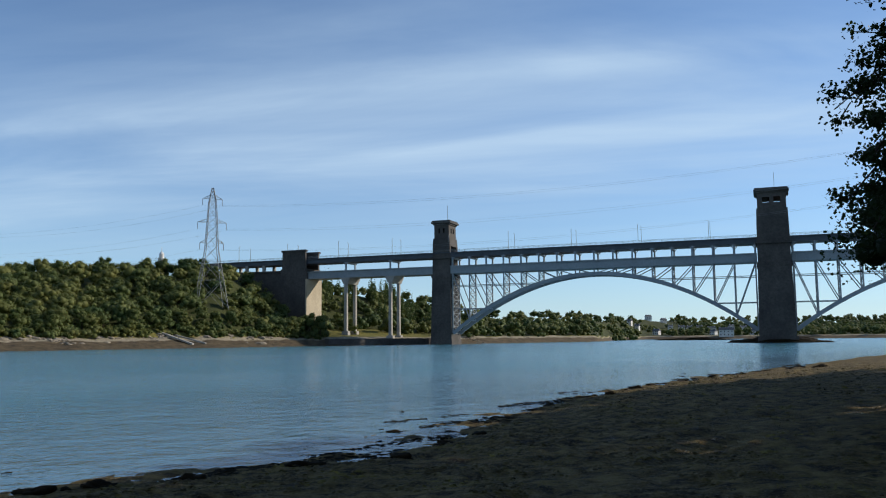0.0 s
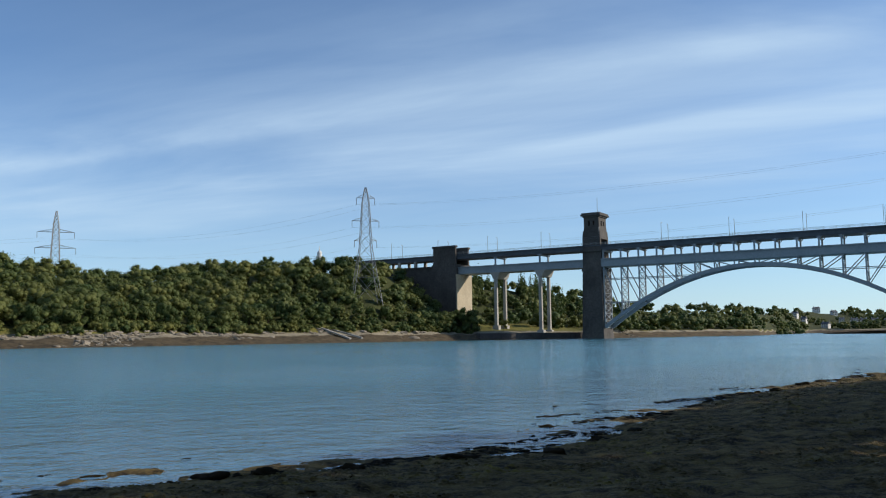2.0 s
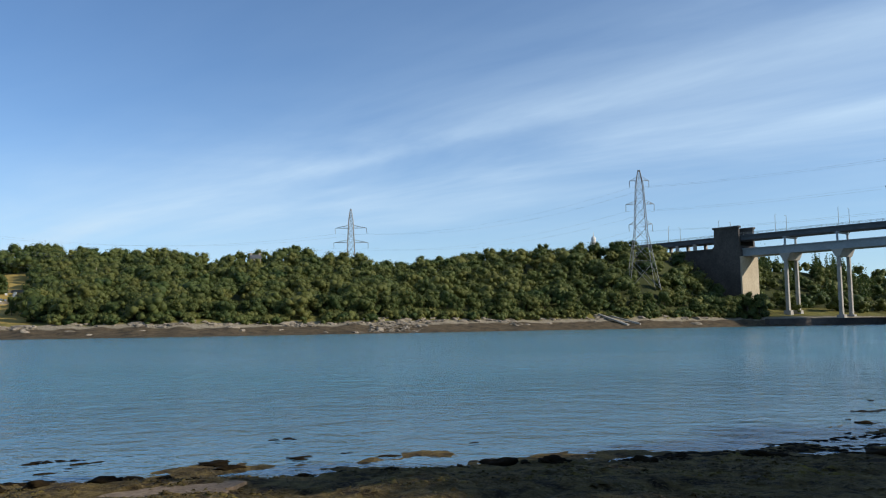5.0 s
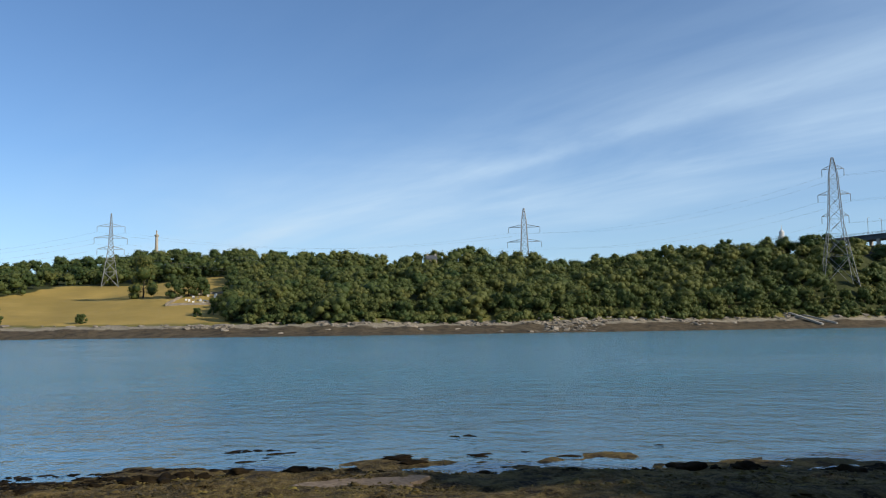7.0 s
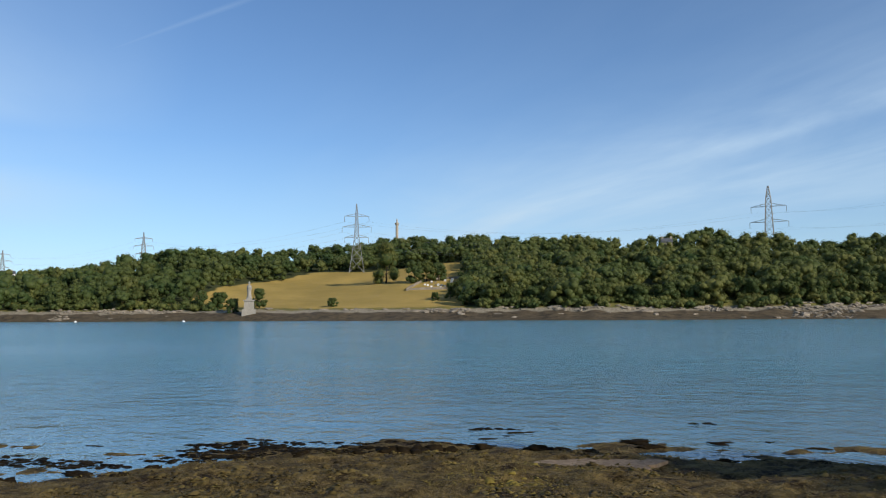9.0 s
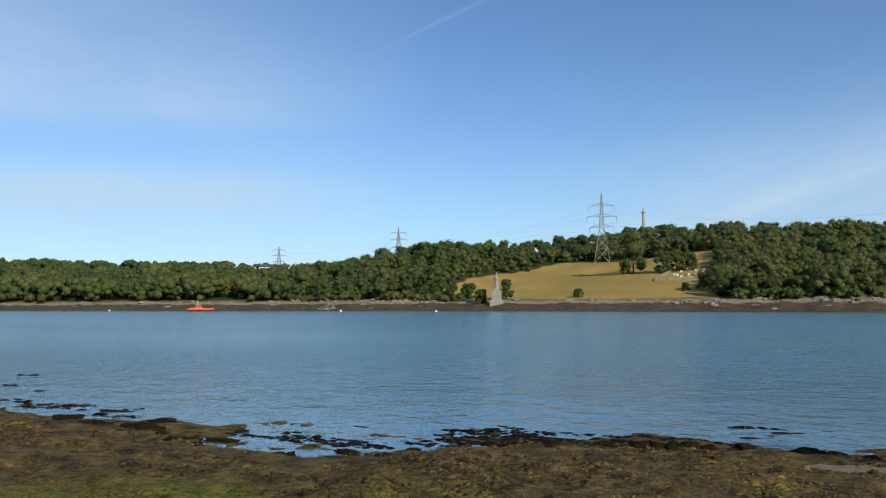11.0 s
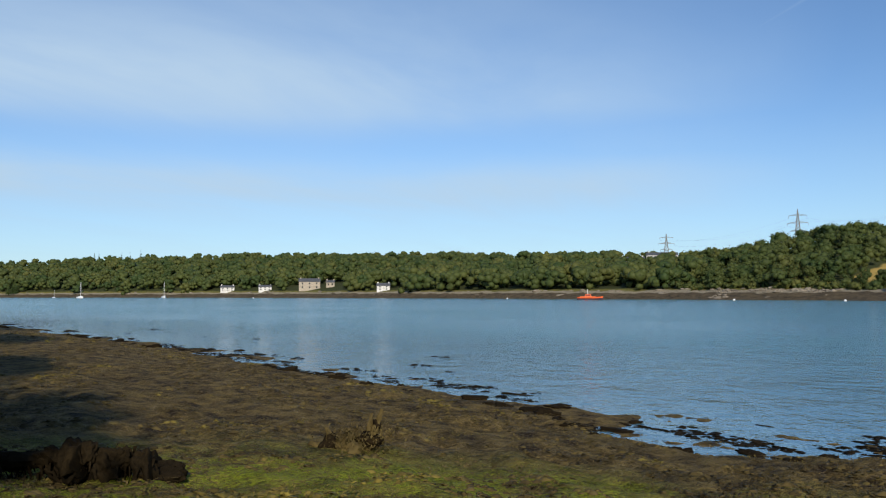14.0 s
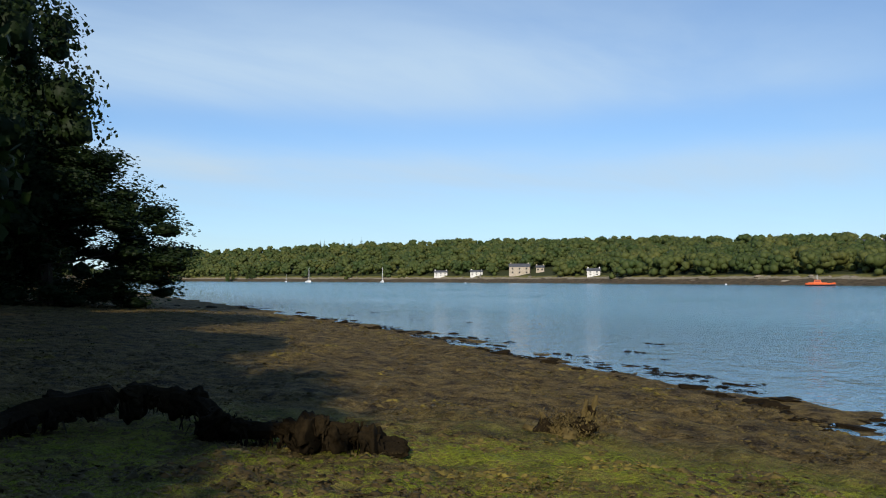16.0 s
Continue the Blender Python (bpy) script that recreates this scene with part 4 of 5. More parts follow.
def seaweed(count):
    """Low tufts of wrack: bent straps lying over the stones."""
    az = weed_rng.uniform(-40, 150, count * 2)
    r = np.exp(weed_rng.uniform(np.log(4.5), np.log(70), count * 2))
    p = np.stack([-np.sin(np.radians(az)) * r, np.cos(np.radians(az)) * r], -1)
    d = edge_distance(p)
    ok = (d > -3.5) & (d < 17) & (lumps(p, 0.8) > np.where(d < -0.3, 0.25, np.where((d > 4) & (np.hypot(*p.T) < 14), -0.1, -0.45)))
    p, d = p[ok][:count], d[ok][:count]
    z = land(p)
    ok = z > -0.05
    p, z = p[ok], z[ok]
    n, per = len(p), 6
    size = weed_rng.uniform(0.6, 1.4, n).repeat(per) * (0.8 + np.hypot(*p.T).repeat(per) / 60)
    base = np.column_stack([p, z]).repeat(per, 0) + weed_rng.normal(size=(n * per, 3)) * (0.09, 0.09, 0.0) * size[:, None]
    a = weed_rng.uniform(0, 2 * np.pi, n * per)
    dirn = np.stack([np.cos(a), np.sin(a), 0 * a], -1)
    side = np.stack([-np.sin(a), np.cos(a), 0 * a], -1)
    length = weed_rng.uniform(0.04, 0.12, n * per) * size
    w = weed_rng.uniform(0.004, 0.011, n * per) * size
    lift = weed_rng.uniform(0.004, 0.020, n * per) * size
    up = np.array([0, 0, 1.0])
    m = base + dirn * (length * 0.45)[:, None] + up * lift[:, None]
    t = base + dirn * length[:, None] + up * (lift * weed_rng.uniform(0.0, 0.7, n * per))[:, None]
    v = np.stack([base - side * (w * 0.6)[:, None], base + side * (w * 0.6)[:, None], m + side * w[:, None], m - side * w[:, None], t + side * (w * 0.4)[:, None], t - side * (w * 0.4)[:, None]], 1).reshape(-1, 3)
    k = np.arange(n * per)[:, None] * 6
    q = np.concatenate([k + np.array([[0, 1, 2, 3]]), k + np.array([[3, 2, 4, 5]])])
    me = mesh_from("seaweed", v, q, WEED)
    tagged(new("seaweed", me), "brown and olive wrack lying in tufts over the beach", "seaweed", kind="stuff")


seaweed(20000)


def mounds(name, label, p, z, size, flat_k, mat):
    """Low ragged cushions: a rim of nine and a crown of five corners each."""
    n = len(p)
    a = np.linspace(0, 2 * np.pi, 9, endpoint=False)[None] + weed_rng.uniform(0, 6.28, (n, 1))
    rim = size[:, None] * weed_rng.uniform(0.55, 1.25, (n, 9))
    b = np.linspace(0, 2 * np.pi, 5, endpoint=False)[None] + weed_rng.uniform(0, 6.28, (n, 1))
    top = size[:, None] * weed_rng.uniform(0.25, 0.6, (n, 5))
    hgt = size[:, None] * flat_k
    lower = np.stack([p[:, :1] + np.cos(a) * rim, p[:, 1:] + np.sin(a) * rim, z[:, None] - 0.3 * hgt + 0 * a], -1)
    upper = np.stack([p[:, :1] + np.cos(b) * top, p[:, 1:] + np.sin(b) * top, z[:, None] + hgt * weed_rng.uniform(0.5, 1.1, (n, 5))], -1)
    verts = np.concatenate([lower, upper], 1).reshape(-1, 3)
    tris = []
    for i in range(9):
        tris.append((i, (i + 1) % 9, 9 + (i * 5 // 9)))
        if (i + 1) * 5 // 9 != i * 5 // 9:
            tris.append(((i + 1) % 9, 9 + ((i + 1) * 5 // 9) % 5, 9 + i * 5 // 9))
    tris += [(9, 10, 11), (9, 11, 12), (9, 12, 13)]
    f = (np.array(tris)[None] + (np.arange(n) * 14)[:, None, None]).reshape(-1, 3)
    me = mesh_from(name, verts, f, mat)
    me.polygons.foreach_set("use_smooth", np.ones(len(f), dtype=bool))
    return tagged(new(name, me), label, "seaweed", kind="stuff")


def strewn(count, r0, r1):
    az = weed_rng.uniform(-42, 142, count)
    r = np.exp(weed_rng.uniform(np.log(r0), np.log(r1), count))
    return np.stack([-np.sin(np.radians(az)) * r, np.cos(np.radians(az)) * r], -1), r


p, r = strewn(60000, 4.5, 60)
d = edge_distance(p)
ok = (d > 0.2) & (d < 18) & (lumps(p, 0.5) > -0.25) & ((lumps(p + 7, 0.9) > 0.0) | (d < 4))
p, r = p[ok][:16000], r[ok][:16000]
mounds("wrack_cushions", "dark brown wrack heaped over cobbles on the beach", p, land(p), weed_rng.uniform(0.025, 0.085, len(p)) * (0.7 + r / 30), 0.34, WEED)
p, r = strewn(150000, 8, 90)
d = edge_distance(p)
drift = lumps(along(p) * (0.30, 0.95), 1.0, 3)
ok = (d > -9) & (d < 0.4) & (drift > np.interp(d, [-9, -5, -2.4, -1.0, 0], [0.74, 0.62, 0.42, 0.24, 0.05]))
p, r = p[ok][:8000], r[ok][:8000]
mounds("floating_wrack", "dark wrack lying awash along the water's edge", p, np.maximum(land(p), 0.0), weed_rng.uniform(0.04, 0.17, len(p)) * (0.55 + r / 45), 0.13, DARK_WEED)


def rock_mesh(name, seed, mat, sub=2, rough=0.28):
    bm = bmesh.new()
    bmesh.ops.create_icosphere(bm, subdivisions=sub, radius=1.0)
    off = Vector((seed * 3.1, seed * 1.7, seed))
    for v in bm.verts:
        k = 1 + rough * noise.noise(v.co * 1.3 + off) + rough * 0.6 * noise.noise(v.co * 3.1 + off)
        v.co *= k
        v.co.z = max(v.co.z, -0.45) * 0.8
    for f in bm.faces:
        f.smooth = sub > 2
    return mesh_of(bm, name, mat)


WEED_ROCKS = [rock_mesh("weedy_rock", 3 + i, DARK_WEED, 3, 0.8) for i in range(4)]
random.seed(11)
for i in range(210):
    az, k = random.uniform(-26, 138), random.random()
    for r in np.geomspace(9, 70, 300):
        p = toward(az, float(r))
        if edge_distance(np.array([[p.x, p.y]]))[0] < (-3.5 * k / 0.6 if k < 0.6 else 0.5):
            break
    s = random.uniform(0.06, 0.17) * (1 + r / 50)
    o = tagged(new("weedy_rock", WEED_ROCKS[i % 4]), "small boulder covered with brown wrack at the water's edge", "rock", "beach boulders")
    o.matrix_basis = Matrix.Translation((p.x, p.y, max(ground_z(p.x, p.y), -0.12))) @ pose(0, 0, 0, 0, 0, 47 + random.uniform(-25, 25)) @ Matrix.Diagonal((s * random.uniform(1.0, 1.9), s * random.uniform(0.7, 1.1), s * 0.36, 1)) if k < 0.6 else Matrix.Translation((p.x, p.y, ground_z(p.x, p.y) - 0.03)) @ pose(0, 0, 0, 0, 0, random.uniform(0, 360)) @ Matrix.Diagonal((s * 1.3, s, s * 0.7, 1))


def tube(bm, pts, radii, sides=9, jitter=0.0, seed=1):
    rg = random.Random(seed)
    rings = []
    for i, (p, r) in enumerate(zip(pts, radii)):
        a = Vector(pts[max(0, i - 1)])
        b = Vector(pts[min(len(pts) - 1, i + 1)])
        d = (b - a).normalized()
        s = d.orthogonal().normalized()
        u = d.cross(s)
        rings.append([bm.verts.new(Vector(p) + (s * math.cos(2 * math.pi * k / sides) + u * math.sin(2 * math.pi * k / sides)) * r * (1 + rg.uniform(-jitter, jitter))) for k in range(sides)])
    for a, b in zip(rings, rings[1:]):
        for k in range(sides):
            bm.faces.new((a[k], a[(k + 1) % sides], b[(k + 1) % sides], b[k]))
    bm.faces.new(rings[0][::-1])
    bm.faces.new(rings[-1])


def smooth_path(pts, n):
    """A rounded line through a few places."""
    out = []
    for i in range(len(pts) - 1):
        p0, p1, p2, p3 = (Vector(pts[max(0, min(len(pts) - 1, i + k))]) for k in (-1, 0, 1, 2))
        for j in range(n):
            t = j / n
            out.append(0.5 * (2 * p1 + (p2 - p0) * t + (2 * p0 - 5 * p1 + 4 * p2 - p3) * t * t + (3 * p1 - p0 - 3 * p2 + p3) * t ** 3))
    out.append(Vector(pts[-1]))
    return out


# weed-hung root stump standing on the beach
stump = thing("weedy_stump", "old root stump draped in brown seaweed on the beach", "stump", at=Matrix.Translation((-12.35, -3.1, ground_z(-12.35, -3.1) - 0.03)) @ Matrix.Scale(0.88, 4))
for k, (dx, dy, h, s) in enumerate(((0.0, 0.30, 0.16, 0.22), (-0.05, -0.05, 0.12, 0.25), (0.08, -0.38, 0.08, 0.22), (0.3, 0.1, 0.06, 0.18), (-0.1, 0.36, 0.42, 0.13), (0.05, -0.62, 0.04, 0.17))):
    rk = new("root_knot", rock_mesh("root_knot", 60 + k, WEED if k % 2 else DARK_WEED, 3, 0.5))
    rk.parent = stump
    rk.matrix_basis = Matrix.Translation((dx, dy, h)) @ pose(0, 0, 0, k * 40, k * 25, k * 70) @ Matrix.Diagonal((s * 0.8, s, s * 0.8, 1))
for k, (dx, dy, h) in enumerate(((-0.05, 0.48, 0.70), (-0.1, 0.30, 0.62), (0.1, -0.42, 0.40))):
    bm = bmesh.new()
    path = smooth_path(((dx * 0.3, dy * 0.5, 0.0), (dx * 0.8, dy * 0.8, h * 0.55), (dx, dy, h)), 4)
    tube(bm, path, [0.075 - 0.006 * q for q in range(len(path))], 9, 0.3, k)
    part("root", bm, WEED, stump)
bm = bmesh.new()
for k in range(1500):
    a, h = random.uniform(0, 6.28), random.random()
    c = Vector((random.gauss(0, 0.20), random.gauss(0.06, 0.30), 0.04 + h * 0.5 * (0.5 + 0.5 * random.random())))
    d = Vector((math.cos(a), math.sin(a), -0.9)).normalized() * random.uniform(0.025, 0.065)
    s = Vector((-math.sin(a), math.cos(a), 0)) * random.uniform(0.006, 0.016)
    bm.faces.new([bm.verts.new(q) for q in (c - s, c + s, c + s * 0.6 + d, c - s * 0.6 + d)])
tagged(part("hanging_weed", bm, WEED, stump), kind="stuff")

# fallen limb lying in the shade
limb = thing("fallen_limb", "dark weed-hung fallen tree limb arching over the beach", "fallen limb", at=Matrix.Translation((0, 0, 0)))
bm = bmesh.new()
path = smooth_path(((-6.3, -7.9, 1.0), (-7.5, -8.2, 1.22), (-8.6, -7.7, 1.36), (-8.8, -6.8, 1.26), (-8.5, -6.0, 1.08), (-8.7, -5.2, 1.08), (-8.9, -4.7, 1.08), (-9.0, -4.3, 0.85)), 5)
tube(bm, path, [0.15 - 0.0025 * j for j in range(len(path))], 10, 0.2, 4)
part("limb", bm, DARK_WEED, limb)
CLUMPS = [rock_mesh("weed_clump", 80 + k, DARK_WEED, 4, 0.5) for k in range(3)]
for k in range(0, len(path), 1):
    o = new("weed_clump", CLUMPS[k % 3])
    o.parent = limb
    s = random.uniform(0.08, 0.21)
    o.matrix_basis = Matrix.Translation(path[k] + Vector((random.uniform(-0.08, 0.08), random.uniform(-0.08, 0.08), random.uniform(-0.14, 0.05)))) @ pose(0, 0, 0, k * 31, k * 47, k * 83) @ Matrix.Diagonal((s, s * 1.2, s, 1))
bm = bmesh.new()
for k in range(900):
    c = path[random.randrange(len(path))] + Vector((random.gauss(0, 0.10), random.gauss(0, 0.12), random.uniform(-0.12, 0.10)))
    a = random.uniform(0, 6.28)
    d = Vector((math.cos(a) * 0.5, math.sin(a) * 0.5, -1.0)).normalized() * random.uniform(0.06, 0.2)
    s = Vector((-math.sin(a), math.cos(a), 0)) * random.uniform(0.008, 0.022)
    bm.faces.new([bm.verts.new(q) for q in (c - s, c + s, c + s * 0.5 + d, c - s * 0.5 + d)])
tagged(part("hanging_weed", bm, DARK_WEED, limb), kind="stuff")

# flat pale slab of rock by the water
bm = bmesh.new()
bmesh.ops.create_circle(bm, cap_ends=True, segments=26, radius=1.0)
for v in bm.verts:
    v.co *= 1 + 0.45 * noise.noise(v.co * 2)
g = bmesh.ops.extrude_face_region(bm, geom=bm.faces[:])
bmesh.ops.translate(bm, verts=[v for v in g["geom"] if isinstance(v, bmesh.types.BMVert)], vec=(0, 0, 0.3))
slab = tagged(new("rock_slab", mesh_of(bm, "rock_slab", SLAB)), "flat pale rock slab set in the dark weed", "rock")
slab.matrix_basis = Matrix.Translation((-10.6, 10.3, ground_z(-10.6, 10.3) - 0.24)) @ pose(0, 0, 0, 2, -2, 47) @ Matrix.Diagonal((1.05, 0.6, 1, 1))

# ---- far foreshore: rocks, slipway, quay ----
ROCKS = [rock_mesh("rock", 20 + i, ROCK) for i in range(5)]
for i in range(290):
    az = 12 + 3.1 * random.randrange(15) + random.gauss(0, 0.55) if i < 150 else random.uniform(9, 84) if i < 250 else random.uniform(84, 128)
    low = random.random() < 0.12
    r = float(np.interp(az, SHORE_AZ, SHORE_R)) + (random.uniform(5, 14) if low else random.uniform(19, 23.5))
    s = random.uniform(0.4, 1.0 if random.random() < 0.75 else 1.6) * (1.3 if az > 84 else 1.0)
    o = tagged(new("rock", ROCKS[i % 5]), "pale weathered rock on the far foreshore", "rock", "foreshore rocks")
    o.matrix_basis = Matrix.Translation(place(az, r, -0.1 * s)) @ pose(0, 0, 0, 0, 0, random.uniform(0, 360)) @ Matrix.Diagonal((s * random.uniform(1.2, 2.6), s, s * 0.75, 1))

rub = np.random.default_rng(77)
az = rub.uniform(-9, 84, 4200)
e = np.where(rub.random(4200) < 0.4, rub.normal(18.5, 1.2, 4200), rub.uniform(1, 17, 4200))
r = np.interp(az, SHORE_AZ, SHORE_R) + e
p = np.stack([-np.sin(np.radians(az)) * r, np.cos(np.radians(az)) * r], -1)
ok = (lumps(p, 0.045, 2) > np.where(e > 15, 0.22, 0.62)) & (np.abs(az - 4.5) > 3.6)
p = p[ok]
k = rub.normal(1.0, 0.22, (len(p), len(ICO_V), 1)).clip(0.5, 1.5)
s = rub.uniform(0.2, 0.65, (len(p), 1, 1)) * np.where(rub.random((len(p), 1, 1)) < 0.08, 1.7, 1.0)
c = np.column_stack([p, land(p)])[:, None]
v = (ICO_V[None] * k * s * (1.5, 1.5, 0.7) + c).reshape(-1, 3)
f = (np.array(ICO_F)[None] + (np.arange(len(p)) * len(ICO_V))[:, None, None]).reshape(-1, 3)
tagged(new("shore_stones", mesh_from("shore_stones", v, f, ROCK)), "loose weathered stones strewn over the far foreshore", "stones", kind="stuff")

reef = tagged(new("reef", rock_mesh("reef", 41, DARK_WEED, 4, 0.5)), "low weed-dark reef showing above the strait", "reef")
reef.matrix_basis = Matrix.Translation(toward(-16.6, 720, -0.2)) @ pose(0, 0, 0, 0, 0, -16.6) @ Matrix.Diagonal((27, 7, 2.6, 1))

for az0, r0, az1, r1, w, label in ((18.5, 350, 16.6, 340, 1.3, "pale concrete slipway running down to the water"), (17.8, 352, 15.8, 343, 0.7, "weathered grey slipway wall")):
    p, q = place(az0, r0, 0.5), place(az1, r1, 0.3)
    q.z = max(q.z, 0.4)
    bm = bmesh.new()
    beam(bm, p, q, w, 0.6)
    tagged(new("slipway", mesh_of(bm, "slipway", CONCRETE)), label, "slipway", "slipways")

bm = bmesh.new()
for k in range(14):
    a0, a1 = 0.9 + 0.5 * k, 1.4 + 0.5 * k
    p, q = toward(a0, float(np.interp(a0, SHORE_AZ, SHORE_R)) + 3, 1.0), toward(a1, float(np.interp(a1, SHORE_AZ, SHORE_R)) + 3, 1.0)
    beam(bm, p, q, 3.0, 4.4)
tagged(new("quay_wall", mesh_of(bm, "quay_wall", STONE)), "low dark stone quay wall beside the bridge tower", "quay wall")


# ---- power line ----
def power_pylon(az, r, top, foot_w, waist_w, waist_z, arms, heading, z0=None, top_w=1.3):
    """A lattice pylon; arms: height and width of each crossarm."""
    p = place(az, r)
    p.z = p.z if z0 is None else z0
    t = thing("power_pylon", "grey galvanised steel lattice electricity pylon", "electricity pylon", "power pylons", at=Matrix.Translation(p) @ pose(0, 0, 0, 0, 0, heading))
    th = top - p.z
    wz = waist_z - p.z
    thick = 0.19 * r / 400
    ends = []

    def width(z):
        return foot_w + (waist_w - foot_w) * z / wz if z < wz else (waist_w + (top_w - waist_w) * (z - wz) / (th - 7 - wz) if z < th - 7 else top_w * (1 - 0.75 * (z - th + 7) / 7))
    corners = ((-1, -1), (1, -1), (1, 1), (-1, 1))
    for a, b in corners:
        bm = bmesh.new()
        for z, z2 in ((-0.5, wz), (wz, th - 7), (th - 7, th)):
            beam(bm, (a * width(z) / 2, b * width(z) / 2, z), (a * width(z2) / 2, b * width(z2) / 2, z2), thick)
        part("leg", bm, ZINC, t)
    bm = bmesh.new()
    z = 0.0
    while z < th - 1:
        dz = max(1.8, width(z) * 0.95)
        z2 = min(th, z + dz)
        for (a, b), (c, d) in zip(corners, corners[1:] + corners[:1]):
            w1, w2 = width(z) / 2, width(z2) / 2
            beam(bm, (a * w1, b * w1, z), (c * w2, d * w2, z2), thick * 0.7)
            beam(bm, (c * w1, d * w1, z), (a * w2, b * w2, z2), thick * 0.7)
            beam(bm, (a * w2, b * w2, z2), (c * w2, d * w2, z2), thick * 0.5)
        z = z2
    part("lattice", bm, ZINC, t)
    for az_, w in arms:
        h = az_ - p.z
        wd = width(h) / 2
        for s in (-1, 1):
            bm = bmesh.new()
            tip = (s * w / 2, 0, h)
            for y in (-wd, wd):
                beam(bm, (s * wd, y, h), tip, thick * 0.7)
                beam(bm, (s * wd, y, h + 1.5), tip, thick * 0.6)
            for f in (0.33, 0.66):
                x = s * (wd + (w / 2 - wd) * f)
                beam(bm, (x, -wd * (1 - f), h), (x, wd * (1 - f), h + 1.5 * (1 - f)), thick * 0.45)
            part("crossarm", bm, ZINC, t)
        for s in (-1, 1):
            bm = bmesh.new()
            lathe(bm, [(0.05, -3.2)] + [(0.16 if i % 2 else 0.09, -3.0 + i * 0.35) for i in range(8)] + [(0.05, 0)], 6, Matrix.Translation((s * w / 2, 0, h)))
            part("insulator", bm, CABLE, t)
            ends.append(Matrix.Translation(p) @ pose(0, 0, 0, 0, 0, heading) @ Vector((s * w / 2, 0, h - 3.2)))
    return ends


P1 = power_pylon(15.56, 385, 71.3, 13.5, 5.4, 43.0, ((66.4, 8.6), (55.6, 12.6), (46.4, 10.4)), 25, top_w=3.2)
P2 = power_pylon(35.3, 480, 69.8, 9.0, 4.4, 43.0, ((58.6, 18.0), (50.2, 19.6), (41.6, 13.6)), 30, top_w=2.6)
P3 = power_pylon(62.7, 480, 65.4, 8.5, 2.6, 46.0, ((58.2, 14.0), (52.0, 16.6), (46.0, 13.6)), 62)
P4 = power_pylon(76.6, 900, 86.0, 11.0, 3.0, 72.0, ((79.5, 17.0), (72.0, 19.0), (64.0, 15.0)), 72)
P5 = power_pylon(84.7, 1200, 85.2, 11.0, 3.0, 72.0, ((79.5, 18.0), (71.5, 22.0), (63.0, 16.0)), 84, 30.0)
OFF = [toward(-42, 330, z) + Vector((dx, dx, 0)) for z in (74, 74, 66, 66, 58, 58) for dx in (0,)]


def wires(a, b, sag, thick):
    for p, q in zip(a, b):
        bm = bmesh.new()
        path = [p.lerp(q, i / 24) - Vector((0, 0, sag * 4 * (i / 24) * (1 - i / 24))) for i in range(25)]
        tube(bm, path, [thick] * 25, 4)
        tagged(new("power_cable", mesh_of(bm, "power_cable", CABLE)), "thin sagging overhead power cable", "power cable", "power cables")


wires(P1, OFF, 9, 0.022)
wires(P1, P2, 7, 0.022)
wires(P2, P3, 9, 0.026)
wires(P3, P4, 9, 0.03)
wires(P4, P5, 8, 0.035)


# ---- buildings and monuments ----
def house(az, r, w, d, wall_h, roof_h, turn, wall, label, z=None, windows=3, storeys=2, name="house", chimney=True):
    p = place(az, r)
    p.z = p.z if z is None else z
    t = thing(name, label, "house", "shore houses", at=Matrix.Translation(p) @ pose(0, 0, 0, 0, 0, turn))
    bm = bmesh.new()
    v = box(bm, -w / 2, w / 2, -d / 2, d / 2, -1.5, wall_h)
    part("wall", bm, wall, t)
    bm = bmesh.new()
    e = 0.35
    pts = [bm.verts.new(c) for c in ((-w / 2 - e, -d / 2 - e, wall_h), (w / 2 + e, -d / 2 - e, wall_h), (w / 2 + e, d / 2 + e, wall_h), (-w / 2 - e, d / 2 + e, wall_h), (-w / 2 - e, 0, wall_h + roof_h), (w / 2 + e, 0, wall_h + roof_h))]
    for f in ((0, 1, 5, 4), (2, 3, 4, 5), (1, 2, 5), (3, 0, 4), (3, 2, 1, 0)):
        bm.faces.new([pts[i] for i in f])
    roof = part("roof", bm, SLATE, t)
    if chimney:
        for sx in (-1, 1):
            bm = bmesh.new()
            box(bm, sx * w * 0.42 - 0.4, sx * w * 0.42 + 0.4, -0.4, 0.4, wall_h + roof_h - 1.2, wall_h + roof_h + 0.7)
            part("chimney", bm, wall, roof)
    for s in range(storeys):
        for k in range(windows):
            x = -w / 2 + w * (k + 0.5) / windows
            zz_ = wall_h * (s + 0.32) / storeys
            bm = bmesh.new()
            box(bm, x - 0.55, x + 0.55, -d / 2 - 0.06, -d / 2 + 0.1, zz_, zz_ + wall_h / storeys * 0.45)
            part("window", bm, PANE, t)
    return t


def facing(az):
    return az


house(108.8, 628, 15.5, 9, 5.6, 2.6, facing(108.8), HOUSE_STONE, "two-storey stone house with slate roof on the far shore")
house(107.4, 626, 6.0, 7, 3.0, 1.8, facing(107), HOUSE_STONE, "low stone outbuilding beside the house on the shore", windows=2, storeys=1)
house(103.8, 558, 8.6, 6, 3.0, 1.9, facing(103.8), WHITE, "small white cottage with slate roof by the water", windows=2)
house(111.75, 668, 9.8, 7, 2.9, 1.6, facing(111.7), WHITE, "long low white cottage by the water", windows=3)
house(114.2, 705, 11.0, 7, 3.0, 1.8, facing(114.2), WHITE, "white cottage among trees on the far shore", z=5.2)
house(85.0, 603, 21.0, 12, 8.0, 2.2, facing(88), WHITE, "large pale building rising from the trees", z=21.0, windows=9, storeys=3)
